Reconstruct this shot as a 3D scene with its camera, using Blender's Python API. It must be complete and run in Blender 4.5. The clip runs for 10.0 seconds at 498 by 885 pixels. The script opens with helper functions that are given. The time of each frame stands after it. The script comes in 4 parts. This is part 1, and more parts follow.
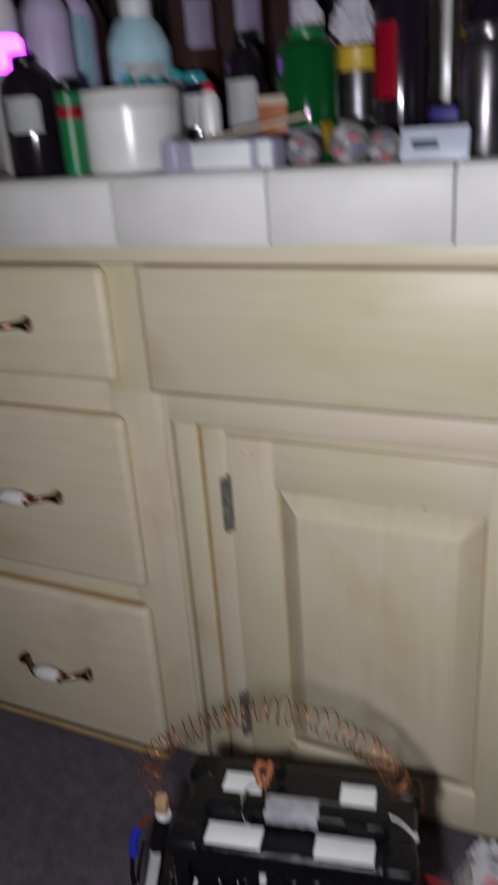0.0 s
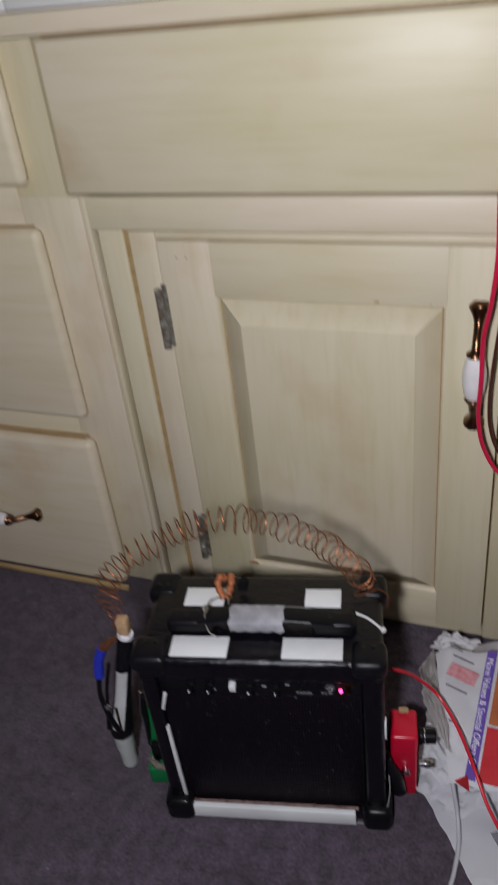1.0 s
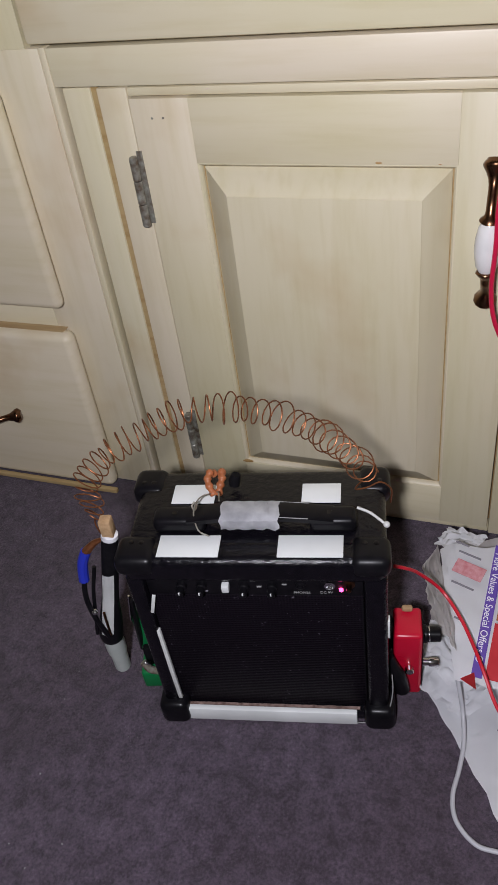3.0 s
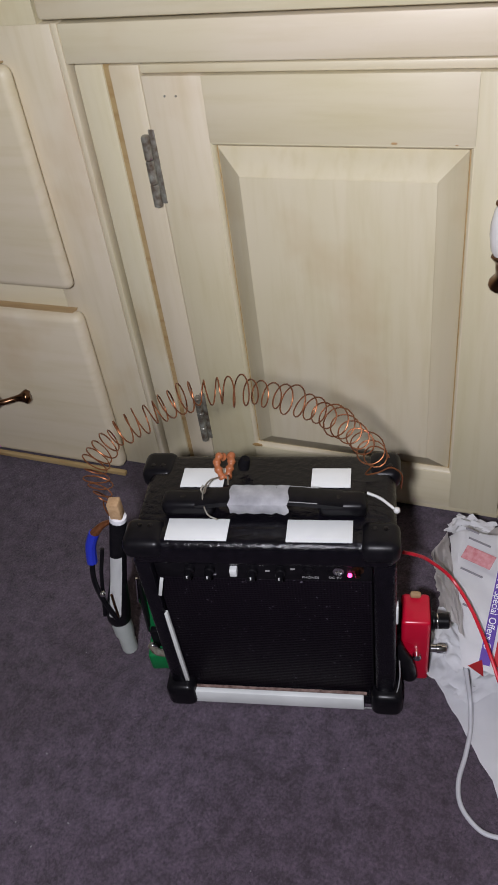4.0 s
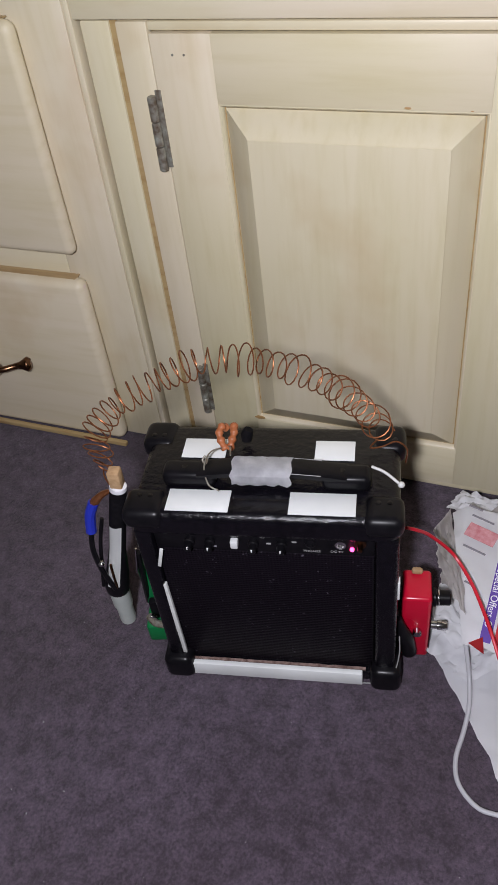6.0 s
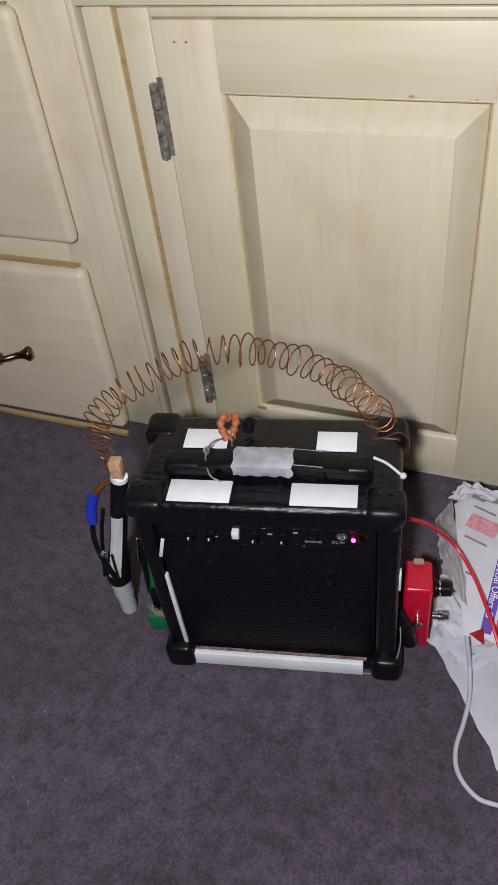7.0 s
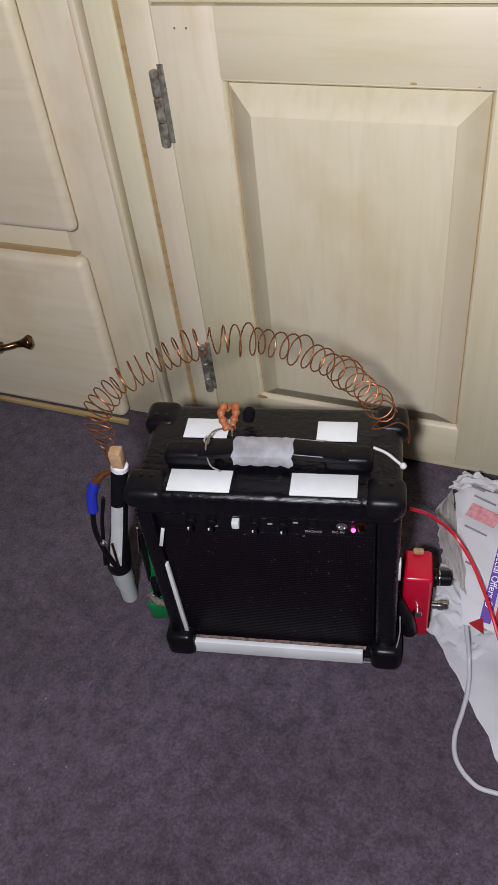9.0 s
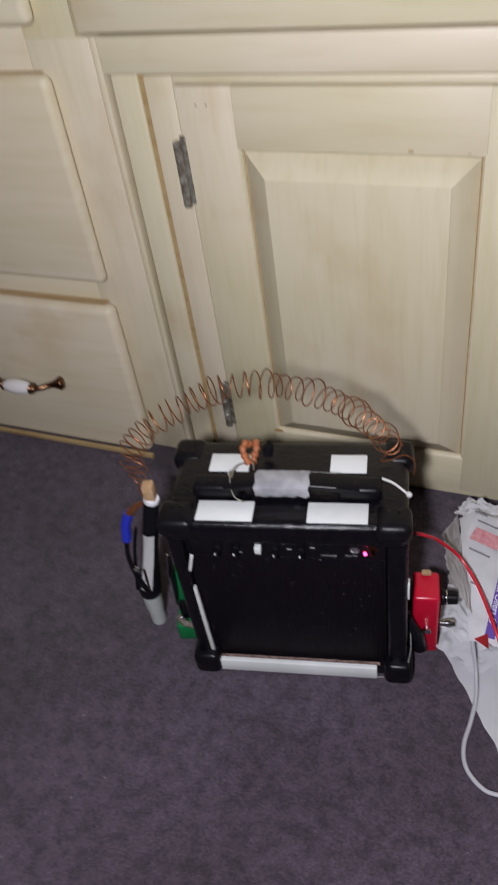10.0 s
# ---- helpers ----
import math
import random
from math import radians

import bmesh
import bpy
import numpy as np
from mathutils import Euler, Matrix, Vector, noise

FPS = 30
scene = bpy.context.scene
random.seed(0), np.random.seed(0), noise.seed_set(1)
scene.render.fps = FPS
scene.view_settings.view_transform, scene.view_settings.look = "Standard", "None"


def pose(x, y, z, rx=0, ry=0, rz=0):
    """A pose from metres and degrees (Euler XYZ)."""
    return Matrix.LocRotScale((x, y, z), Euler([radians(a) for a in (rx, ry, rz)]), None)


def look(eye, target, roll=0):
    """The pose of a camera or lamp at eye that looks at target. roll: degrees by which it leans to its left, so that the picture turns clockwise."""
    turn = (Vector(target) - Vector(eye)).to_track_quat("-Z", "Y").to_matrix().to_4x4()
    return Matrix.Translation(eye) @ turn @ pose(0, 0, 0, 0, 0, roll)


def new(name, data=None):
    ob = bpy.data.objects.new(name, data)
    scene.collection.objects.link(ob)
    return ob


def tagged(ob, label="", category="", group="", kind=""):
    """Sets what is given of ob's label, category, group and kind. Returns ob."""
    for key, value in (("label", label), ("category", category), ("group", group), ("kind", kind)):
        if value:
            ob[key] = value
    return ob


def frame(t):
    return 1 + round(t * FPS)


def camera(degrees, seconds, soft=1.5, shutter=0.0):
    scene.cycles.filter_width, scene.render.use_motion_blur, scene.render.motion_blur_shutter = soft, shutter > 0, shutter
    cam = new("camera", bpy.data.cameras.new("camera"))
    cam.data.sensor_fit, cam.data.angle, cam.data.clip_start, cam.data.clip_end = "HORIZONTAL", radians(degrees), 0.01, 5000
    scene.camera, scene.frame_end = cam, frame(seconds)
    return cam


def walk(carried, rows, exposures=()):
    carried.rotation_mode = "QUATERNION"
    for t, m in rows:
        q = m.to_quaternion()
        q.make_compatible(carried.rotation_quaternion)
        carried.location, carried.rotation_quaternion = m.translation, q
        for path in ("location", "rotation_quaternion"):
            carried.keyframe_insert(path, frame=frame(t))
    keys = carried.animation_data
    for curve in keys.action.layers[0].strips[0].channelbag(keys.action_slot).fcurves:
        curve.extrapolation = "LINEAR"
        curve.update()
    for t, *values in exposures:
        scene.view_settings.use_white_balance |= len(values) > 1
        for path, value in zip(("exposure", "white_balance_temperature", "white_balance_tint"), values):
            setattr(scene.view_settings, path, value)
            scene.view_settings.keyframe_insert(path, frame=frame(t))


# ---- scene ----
cam = camera(35.10, 10.0, shutter=1.0)
PATH = [
    (0, (0.3706, -0.8325, 0.9441), (-0.1437, 0.2021, 0.4670), -4.35),
    (0.2, (0.3608, -0.8285, 0.9312), (-0.1074, 0.2011, 0.3990), -5.15),
    (0.4, (0.3711, -0.8175, 0.9032), (-0.0865, 0.1938, 0.3284), -6.29),
    (0.5, (0.3652, -0.8199, 0.9102), (-0.0808, 0.1761, 0.3007), -7.34),
    (1, (0.3517, -0.7962, 0.8654), (-0.0608, 0.1610, 0.1755), -7.24),
    (1.5, (0.3507, -0.7609, 0.8181), (-0.0446, 0.1648, 0.0768), -8.30),
    (2, (0.3366, -0.7512, 0.8030), (-0.0524, 0.1405, 0.0181), -8.73),
    (3.5, (0.3355, -0.7536, 0.8045), (-0.0593, 0.1125, -0.0058), -8.79),
    (4, (0.3329, -0.7503, 0.8004), (-0.0675, 0.1020, -0.0216), -8.85),
    (4.5, (0.3313, -0.7486, 0.7967), (-0.0692, 0.0958, -0.0334), -8.70),
    (5, (0.3281, -0.7476, 0.7931), (-0.0728, 0.0881, -0.0457), -8.56),
    (5.5, (0.3281, -0.7467, 0.7899), (-0.0696, 0.0848, -0.0545), -8.20),
    (7, (0.3267, -0.7441, 0.7885), (-0.0683, 0.0706, -0.0734), -8.05),
    (7.5, (0.3266, -0.7438, 0.7880), (-0.0659, 0.0669, -0.0788), -7.96),
    (8, (0.3259, -0.7439, 0.7870), (-0.0652, 0.0628, -0.0840), -7.93),
    (8.5, (0.3279, -0.7428, 0.7885), (-0.0633, 0.0626, -0.0837), -7.86),
    (9, (0.3272, -0.7424, 0.7895), (-0.0662, 0.0585, -0.0859), -8.18),
    (9.5, (0.3324, -0.7527, 0.8041), (-0.0641, 0.0511, -0.0672), -8.21),
    (10, (0.3441, -0.7886, 0.8486), (-0.0759, 0.0331, 0.0054), -9.76),
]
EXPOSURES = [(0.0, -0.62), (0.5, -0.64), (1.0, -0.46), (1.5, -0.18), (3.5, -0.07), (5.0, 0.04), (8.0, 0.12), (9.5, 0.11), (10.0, -0.04)]
walk(cam, [(t, look(eye, target, roll)) for t, eye, target, roll in PATH], EXPOSURES)

# ---- light ----
world = bpy.data.worlds.new("room_dark")
scene.world = world
world.use_nodes = True
world.node_tree.nodes["Background"].inputs[0].default_value = (0.8, 0.85, 1.0, 1)
world.node_tree.nodes["Background"].inputs[1].default_value = 0.02


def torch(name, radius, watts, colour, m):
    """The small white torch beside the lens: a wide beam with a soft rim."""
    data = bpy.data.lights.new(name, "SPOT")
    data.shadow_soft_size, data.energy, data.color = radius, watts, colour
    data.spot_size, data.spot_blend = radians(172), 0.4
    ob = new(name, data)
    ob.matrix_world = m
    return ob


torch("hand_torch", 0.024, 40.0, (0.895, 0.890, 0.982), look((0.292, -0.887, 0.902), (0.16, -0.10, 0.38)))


# ---- materials ----
def mix_nodes(name, rough=0.5, metal=0.0):
    mat = bpy.data.materials.new(name)
    mat.use_nodes = True
    nt = mat.node_tree
    bsdf = nt.nodes["Principled BSDF"]
    bsdf.inputs["Roughness"].default_value = rough
    bsdf.inputs["Metallic"].default_value = metal
    return mat, nt, bsdf


def noise_node(nt, scale, detail=4.0, stretch=None, rough=0.55):
    tc = nt.nodes.new("ShaderNodeTexCoord")
    mp = nt.nodes.new("ShaderNodeMapping")
    nt.links.new(tc.outputs["Object"], mp.inputs[0])
    if stretch:
        mp.inputs["Scale"].default_value = stretch
    info = nt.nodes.new("ShaderNodeObjectInfo")
    shift = nt.nodes.new("ShaderNodeVectorMath")
    shift.operation = "SCALE"
    shift.inputs[0].default_value = (7.1, 3.7, 5.3)
    nt.links.new(info.outputs["Random"], shift.inputs["Scale"])
    nt.links.new(shift.outputs[0], mp.inputs["Location"])
    n = nt.nodes.new("ShaderNodeTexNoise")
    n.inputs["Scale"].default_value, n.inputs["Detail"].default_value = scale, detail
    n.inputs["Roughness"].default_value = rough
    nt.links.new(mp.outputs[0], n.inputs["Vector"])
    return n


def ramp(nt, src, stops):
    r = nt.nodes.new("ShaderNodeValToRGB")
    r.color_ramp.elements[0].position, r.color_ramp.elements[0].color = stops[0][0], (*stops[0][1], 1)
    r.color_ramp.elements[1].position, r.color_ramp.elements[1].color = stops[-1][0], (*stops[-1][1], 1)
    for p, c in stops[1:-1]:
        e = r.color_ramp.elements.new(p)
        e.color = (*c, 1)
    nt.links.new(src, r.inputs[0])
    return r


def blend(nt, a, b, fac, kind="MULTIPLY"):
    m = nt.nodes.new("ShaderNodeMix")
    m.data_type, m.blend_type = "RGBA", kind
    if isinstance(fac, float):
        m.inputs[0].default_value = fac
    else:
        nt.links.new(fac, m.inputs[0])
    nt.links.new(a, m.inputs[6])
    nt.links.new(b, m.inputs[7])
    return m.outputs[2]


def bump(nt, bsdf, src, strength, dist):
    b = nt.nodes.new("ShaderNodeBump")
    b.inputs["Strength"].default_value, b.inputs["Distance"].default_value = strength, dist
    nt.links.new(src, b.inputs["Height"])
    nt.links.new(b.outputs[0], bsdf.inputs["Normal"])


def speckled(name, dark, light, scale=60, rough=0.5, metal=0.0, bump_m=0.0, rough_var=0.12, stretch=None, big=4.0):
    """A surface whose colour wanders between two tones at two scales."""
    mat, nt, bsdf = mix_nodes(name, rough, metal)
    fine, wide = noise_node(nt, scale, 5, stretch), noise_node(nt, scale / big / 2, 3, stretch)
    a = ramp(nt, fine.outputs["Fac"], [(0.3, dark), (0.7, light)])
    b = ramp(nt, wide.outputs["Fac"], [(0.3, tuple(0.82 for _ in dark)), (0.7, (1, 1, 1))])
    nt.links.new(blend(nt, a.outputs[0], b.outputs[0], 1.0), bsdf.inputs["Base Color"])
    rr = nt.nodes.new("ShaderNodeMapRange")
    rr.inputs[3].default_value, rr.inputs[4].default_value = max(rough - rough_var, 0.03), min(rough + rough_var, 1)
    nt.links.new(wide.outputs["Fac"], rr.inputs[0])
    nt.links.new(rr.outputs[0], bsdf.inputs["Roughness"])
    if bump_m:
        bump(nt, bsdf, fine.outputs["Fac"], 0.6, bump_m)
    return mat


def wood(name, along, pale, mid, dark, amount=0.55):
    """Limed pine: pale wash over a faint grain that runs along one axis, with cloudy tints and dirty smudges."""
    mat, nt, bsdf = mix_nodes(name, 0.42)
    st = {"x": (1.0, 11, 11), "z": (11, 11, 1.0)}[along]
    grain, wide = noise_node(nt, 8, 5, st, 0.6), noise_node(nt, 2.0, 3, st)
    smudge, cloud, tone = noise_node(nt, 6, 4), noise_node(nt, 2.6, 3), noise_node(nt, 1.3, 2)
    g = ramp(nt, grain.outputs["Fac"], [(0.30, mid), (0.52, pale), (0.75, pale)])
    w = ramp(nt, wide.outputs["Fac"], [(0.32, (0.95, 0.95, 0.90)), (0.62, (1, 1, 1))])
    k = ramp(nt, cloud.outputs["Fac"], [(0.34, (0.93, 0.925, 0.855)), (0.60, (1, 1, 1))])
    p = ramp(nt, tone.outputs["Fac"], [(0.36, (0.985, 1.0, 0.955)), (0.62, (1.0, 0.982, 0.99))])
    s = ramp(nt, smudge.outputs["Fac"], [(0.58, (1, 1, 1)), (0.80, dark)])
    c = blend(nt, blend(nt, g.outputs[0], w.outputs[0], 0.9), k.outputs[0], 0.9)
    c = blend(nt, c, p.outputs[0], 1.0)
    nt.links.new(blend(nt, c, s.outputs[0], amount), bsdf.inputs["Base Color"])
    rr = nt.nodes.new("ShaderNodeMapRange")
    rr.inputs[3].default_value, rr.inputs[4].default_value = 0.34, 0.55
    nt.links.new(smudge.outputs["Fac"], rr.inputs[0])
    nt.links.new(rr.outputs[0], bsdf.inputs["Roughness"])
    bump(nt, bsdf, grain.outputs["Fac"], 0.25, 0.0006)
    return mat


def plain(name, colour, rough=0.4, metal=0.0, transmission=0.0, emit=0.0, ior=1.45):
    mat, nt, bsdf = mix_nodes(name, rough, metal)
    n = noise_node(nt, 35, 3)
    tone = ramp(nt, n.outputs["Fac"], [(0.3, tuple(c * 0.86 for c in colour)), (0.7, colour)])
    nt.links.new(tone.outputs[0], bsdf.inputs["Base Color"])
    bsdf.inputs["Transmission Weight"].default_value = transmission
    bsdf.inputs["IOR"].default_value = ior
    if emit:
        bsdf.inputs["Emission Color"].default_value = (*colour, 1)
        bsdf.inputs["Emission Strength"].default_value = emit
    return mat


PALE, MID, DIRT = (0.714, 0.640, 0.482), (0.680, 0.602, 0.432), (0.74, 0.58, 0.38)
WOOD_V = wood("limed_pine_upright", "z", PALE, MID, DIRT)
WOOD_H = wood("limed_pine_level", "x", PALE, MID, DIRT)
WOOD_BARE = wood("bare_orange_pine", "z", (0.47, 0.29, 0.13), (0.34, 0.19, 0.075), (0.5, 0.4, 0.3))
# amber pine edges, darkened so that the colour carries the shade of recesses
WOOD_AMBER_SHADE = wood("amber_pine_with_recess_shade", "x", (0.46, 0.33, 0.17), (0.34, 0.21, 0.09), (0.6, 0.45, 0.3))
TILE = speckled("white_glazed_tile", (0.76, 0.75, 0.70), (0.83, 0.82, 0.78), 18, 0.5, 0, 0.0003, 0.05)
GROUT = speckled("grey_grout", (0.16, 0.15, 0.14), (0.26, 0.25, 0.23), 90, 0.9)
WALL = speckled("cream_wall_paint", (0.60, 0.57, 0.50), (0.66, 0.62, 0.55), 40, 0.8, 0, 0.0004)
BRASS = speckled("antique_brass", (0.11, 0.05, 0.03), (0.26, 0.14, 0.075), 60, 0.28, 1.0, 0.0001)
PORCELAIN = plain("white_porcelain", (0.82, 0.80, 0.78), 0.12)
STEEL = speckled("tarnished_steel", (0.13, 0.085, 0.055), (0.42, 0.43, 0.37), 120, 0.42, 0.35, 0.0003)
DARK_SCREW = speckled("blackened_screw", (0.012, 0.011, 0.012), (0.05, 0.046, 0.045), 200, 0.3, 0.8)
CHROME = plain("chrome", (0.75, 0.75, 0.76), 0.15, 1.0)
TOLEX = speckled("black_leathercloth", (0.002, 0.002, 0.003), (0.006, 0.005, 0.008), 170, 0.22, 0, 0.0022, 0.05)
PLASTIC = speckled("black_plastic", (0.004, 0.004, 0.005), (0.008, 0.007, 0.009), 120, 0.32, 0, 0.0001)
MATT = speckled("dull_black", (0.003, 0.003, 0.004), (0.008, 0.007, 0.009), 160, 0.7, 0, 0.0002)
STICKER = speckled("white_sticker", (0.74, 0.76, 0.75), (0.82, 0.84, 0.83), 30, 0.5)
LABEL = speckled("bright_white_label", (0.88, 0.89, 0.88), (0.93, 0.94, 0.93), 30, 0.5)
FOIL = speckled("silver_duct_tape", (0.60, 0.60, 0.64), (0.90, 0.90, 0.93), 70, 0.22, 0.15, 0.0012)
TRIM = speckled("scuffed_silver_trim", (0.60, 0.61, 0.58), (0.80, 0.82, 0.80), 50, 0.38, 0.1, 0.0002)
COPPER = speckled("copper_wire", (0.22, 0.075, 0.030), (0.40, 0.16, 0.07), 200, 0.44, 0.8)
CLAY = speckled("terracotta", (0.34, 0.10, 0.035), (0.46, 0.155, 0.06), 120, 0.45, 0, 0.0004)
CORK = speckled("tan_cork", (0.36, 0.22, 0.11), (0.50, 0.33, 0.18), 200, 0.8, 0, 0.0004)
PIPE = plain("pale_grey_pipe", (0.64, 0.69, 0.65), 0.4)
BLUE = plain("blue_sleeve", (0.02, 0.035, 0.42), 0.4)
GREEN = plain("green_plastic", (0.005, 0.16, 0.045), 0.35)
RED = speckled("red_plastic", (0.48, 0.004, 0.024), (0.56, 0.006, 0.034), 40, 0.28, 0, 0.0001)
RED_WIRE = plain("red_wire", (0.60, 0.01, 0.03), 0.35)
PINK_WIRE = plain("crimson_wire", (0.62, 0.012, 0.06), 0.4)
BROWN_WIRE = plain("dark_brown_wire", (0.07, 0.022, 0.015), 0.4)
GREY_WIRE = plain("grey_cable", (0.48, 0.48, 0.51), 0.42)
CLEAR_WIRE = plain("pale_thread", (0.62, 0.62, 0.60), 0.5)
PAPER = speckled("white_paper", (0.88, 0.88, 0.91), (0.93, 0.93, 0.95), 25, 0.75, 0, 0.0005)
PAPER_DIRTY = speckled("creased_off_white_paper", (0.62, 0.58, 0.57), (0.78, 0.75, 0.74), 22, 0.7, 0, 0.001)
PRINT_PURPLE = plain("purple_print", (0.12, 0.06, 0.36), 0.6)
PRINT_RED = speckled("red_print", (0.50, 0.010, 0.02), (0.62, 0.03, 0.04), 30, 0.55)
PRINT_ORANGE = speckled("orange_brown_print", (0.30, 0.07, 0.02), (0.50, 0.16, 0.05), 18, 0.55)
PRINT_PINK = speckled("faded_red_print", (0.48, 0.12, 0.15), (0.66, 0.36, 0.38), 160, 0.6)
PRINT_GREY = plain("grey_print", (0.22, 0.21, 0.24), 0.6)
INK = plain("dark_ink", (0.02, 0.02, 0.05), 0.5)
GLUE = speckled("brown_grey_glue", (0.05, 0.02, 0.014), (0.32, 0.22, 0.19), 190, 0.55, 0, 0.0008)
LED = plain("magenta_led", (1.0, 0.05, 0.25), 0.3, emit=6.0)


def carpet_material():
    mat, nt, bsdf = mix_nodes("purple_grey_carpet", 0.95)
    tuft, mid, wide = noise_node(nt, 330, 4, None, 0.75), noise_node(nt, 60, 4), noise_node(nt, 7, 4)
    a = ramp(nt, tuft.outputs["Fac"], [(0.30, (0.036, 0.026, 0.038)), (0.52, (0.098, 0.070, 0.104)), (0.76, (0.185, 0.138, 0.190))])
    b = ramp(nt, mid.outputs["Fac"], [(0.34, (0.56, 0.53, 0.54)), (0.62, (1, 1, 1))])
    c = ramp(nt, wide.outputs["Fac"], [(0.35, (0.70, 0.66, 0.66)), (0.65, (1, 1, 1))])
    x = blend(nt, blend(nt, a.outputs[0], b.outputs[0], 1.0), c.outputs[0], 1.0)
    nt.links.new(x, bsdf.inputs["Base Color"])
    bsdf.inputs["Sheen Weight"].default_value = 0.15
    bump(nt, bsdf, tuft.outputs["Fac"], 1.0, 0.0028)
    return mat


def grille_material():
    mat, nt, bsdf = mix_nodes("black_speaker_mesh", 0.45)
    tc = nt.nodes.new("ShaderNodeTexCoord")
    v = nt.nodes.new("ShaderNodeTexVoronoi")
    v.inputs["Scale"].default_value, v.inputs["Randomness"].default_value = 330, 0.12
    nt.links.new(tc.outputs["Object"], v.inputs["Vector"])
    r = ramp(nt, v.outputs["Distance"], [(0.25, (0.001, 0.001, 0.0015)), (0.5, (0.007, 0.005, 0.008))])
    dust = noise_node(nt, 240, 2)
    d = ramp(nt, dust.outputs["Fac"], [(0.69, (0, 0, 0)), (0.77, (0.09, 0.08, 0.10))])
    nt.links.new(blend(nt, r.outputs[0], d.outputs[0], 1.0, "ADD"), bsdf.inputs["Base Color"])
    bump(nt, bsdf, v.outputs["Distance"], 0.7, 0.001)
    return mat


CARPET, MESH = carpet_material(), grille_material()
for dull, level in ((TOLEX, 0.32), (PLASTIC, 0.18), (MATT, 0.10), (MESH, 0.08)):
    dull.node_tree.nodes["Principled BSDF"].inputs["Specular IOR Level"].default_value = level


# ---- building helpers ----
def part(name, bm, mat, parent=None, label="", smooth=True):
    me = bpy.data.meshes.new(name)
    bmesh.ops.recalc_face_normals(bm, faces=bm.faces)
    bm.to_mesh(me)
    bm.free()
    if smooth:
        for p in me.polygons:
            p.use_smooth = True
        me.set_sharp_from_angle(angle=radians(35))
    me.materials.append(mat)
    ob = new(name, me)
    ob.parent = parent
    if label:
        tagged(ob, label)
    return ob


def thing(name, label, category, m=None, group="", kind=""):
    ob = new(name)
    ob.empty_display_size = 0.02
    if m is not None:
        ob.matrix_world = m
    return tagged(ob, label, category, group, kind)


def box(lo, hi, bevel=0.0, seg=2, bm=None):
    bm = bm or bmesh.new()
    made = bmesh.ops.create_cube(bm, size=1.0)["verts"]
    for v in made:
        v.co = Vector([lo[i] + (v.co[i] + 0.5) * (hi[i] - lo[i]) for i in range(3)])
    if bevel:
        edges = list({e for v in made for e in v.link_edges})
        bmesh.ops.bevel(bm, geom=edges, offset=bevel, segments=seg, profile=0.5, affect="EDGES")
    return bm


def sweep(points, radius, seg=8, bm=None, close=False):
    """A round bar along points; radius is one number or one for each point."""
    bm = bm or bmesh.new()
    pts = [Vector(p) for p in points]
    rad = radius if isinstance(radius, (list, tuple)) else [radius] * len(pts)
    side, rings = None, []
    for i, p in enumerate(pts):
        ahead = (pts[min(i + 1, len(pts) - 1)] - pts[max(i - 1, 0)]).normalized()
        if side is None:
            side = ahead.orthogonal().normalized()
        side = (side - ahead * side.dot(ahead)).normalized()
        up = ahead.cross(side)
        rings.append([bm.verts.new(p + rad[i] * (math.cos(a) * side + math.sin(a) * up)) for a in (2 * math.pi * k / seg for k in range(seg))])
    for a, b in zip(rings, rings[1:]):
        for k in range(seg):
            bm.faces.new((a[k], a[(k + 1) % seg], b[(k + 1) % seg], b[k]))
    bm.faces.new(rings[0][::-1])
    bm.faces.new(rings[-1])
    return bm


def smooth_line(points, steps=8):
    """Catmull-Rom through the points."""
    p = [Vector(q) for q in points]
    p = [2 * p[0] - p[1], *p, 2 * p[-1] - p[-2]]
    out = []
    for a, b, c, d in zip(p, p[1:], p[2:], p[3:]):
        for k in range(steps):
            t = k / steps
            out.append(0.5 * (2 * b + (c - a) * t + (2 * a - 5 * b + 4 * c - d) * t * t + (3 * b - a - 3 * c + d) * t ** 3))
    return out + [p[-2]]


def lathe(profile, seg=28, bm=None, at=(0, 0, 0)):
    """Turns (radius, height) pairs round the upright axis."""
    bm = bm or bmesh.new()
    at = Vector(at)
    rings = [[bm.verts.new(at + Vector((r * math.cos(a), r * math.sin(a), h))) for a in (2 * math.pi * k / seg for k in range(seg))] for r, h in profile]
    for a, b in zip(rings, rings[1:]):
        for k in range(seg):
            bm.faces.new((a[k], a[(k + 1) % seg], b[(k + 1) % seg], b[k]))
    bm.faces.new(rings[0][::-1])
    bm.faces.new(rings[-1])
    return bm


def moved(bm, m):
    bmesh.ops.transform(bm, matrix=m, verts=bm.verts)
    return bm


def text_part(name, words, size, mat, parent, m, label=""):
    data = bpy.data.curves.new(name, "FONT")
    data.body, data.size, data.align_x, data.align_y, data.extrude = words, size, "CENTER", "CENTER", 0.0001
    tmp = new("tmp", data)
    bpy.context.view_layer.update()
    me = bpy.data.meshes.new_from_object(tmp.evaluated_get(bpy.context.evaluated_depsgraph_get()))
    bpy.data.objects.remove(tmp)
    me.name = name
    me.materials.clear()
    me.materials.append(mat)
    ob = new(name, me)
    ob.parent = parent
    ob.matrix_local = m
    if label:
        tagged(ob, label)
    return ob


# ---- the room ----
X0, X1, Y0, Y1, TOP = -1.5, 1.7, -2.4, 0.60, 2.4


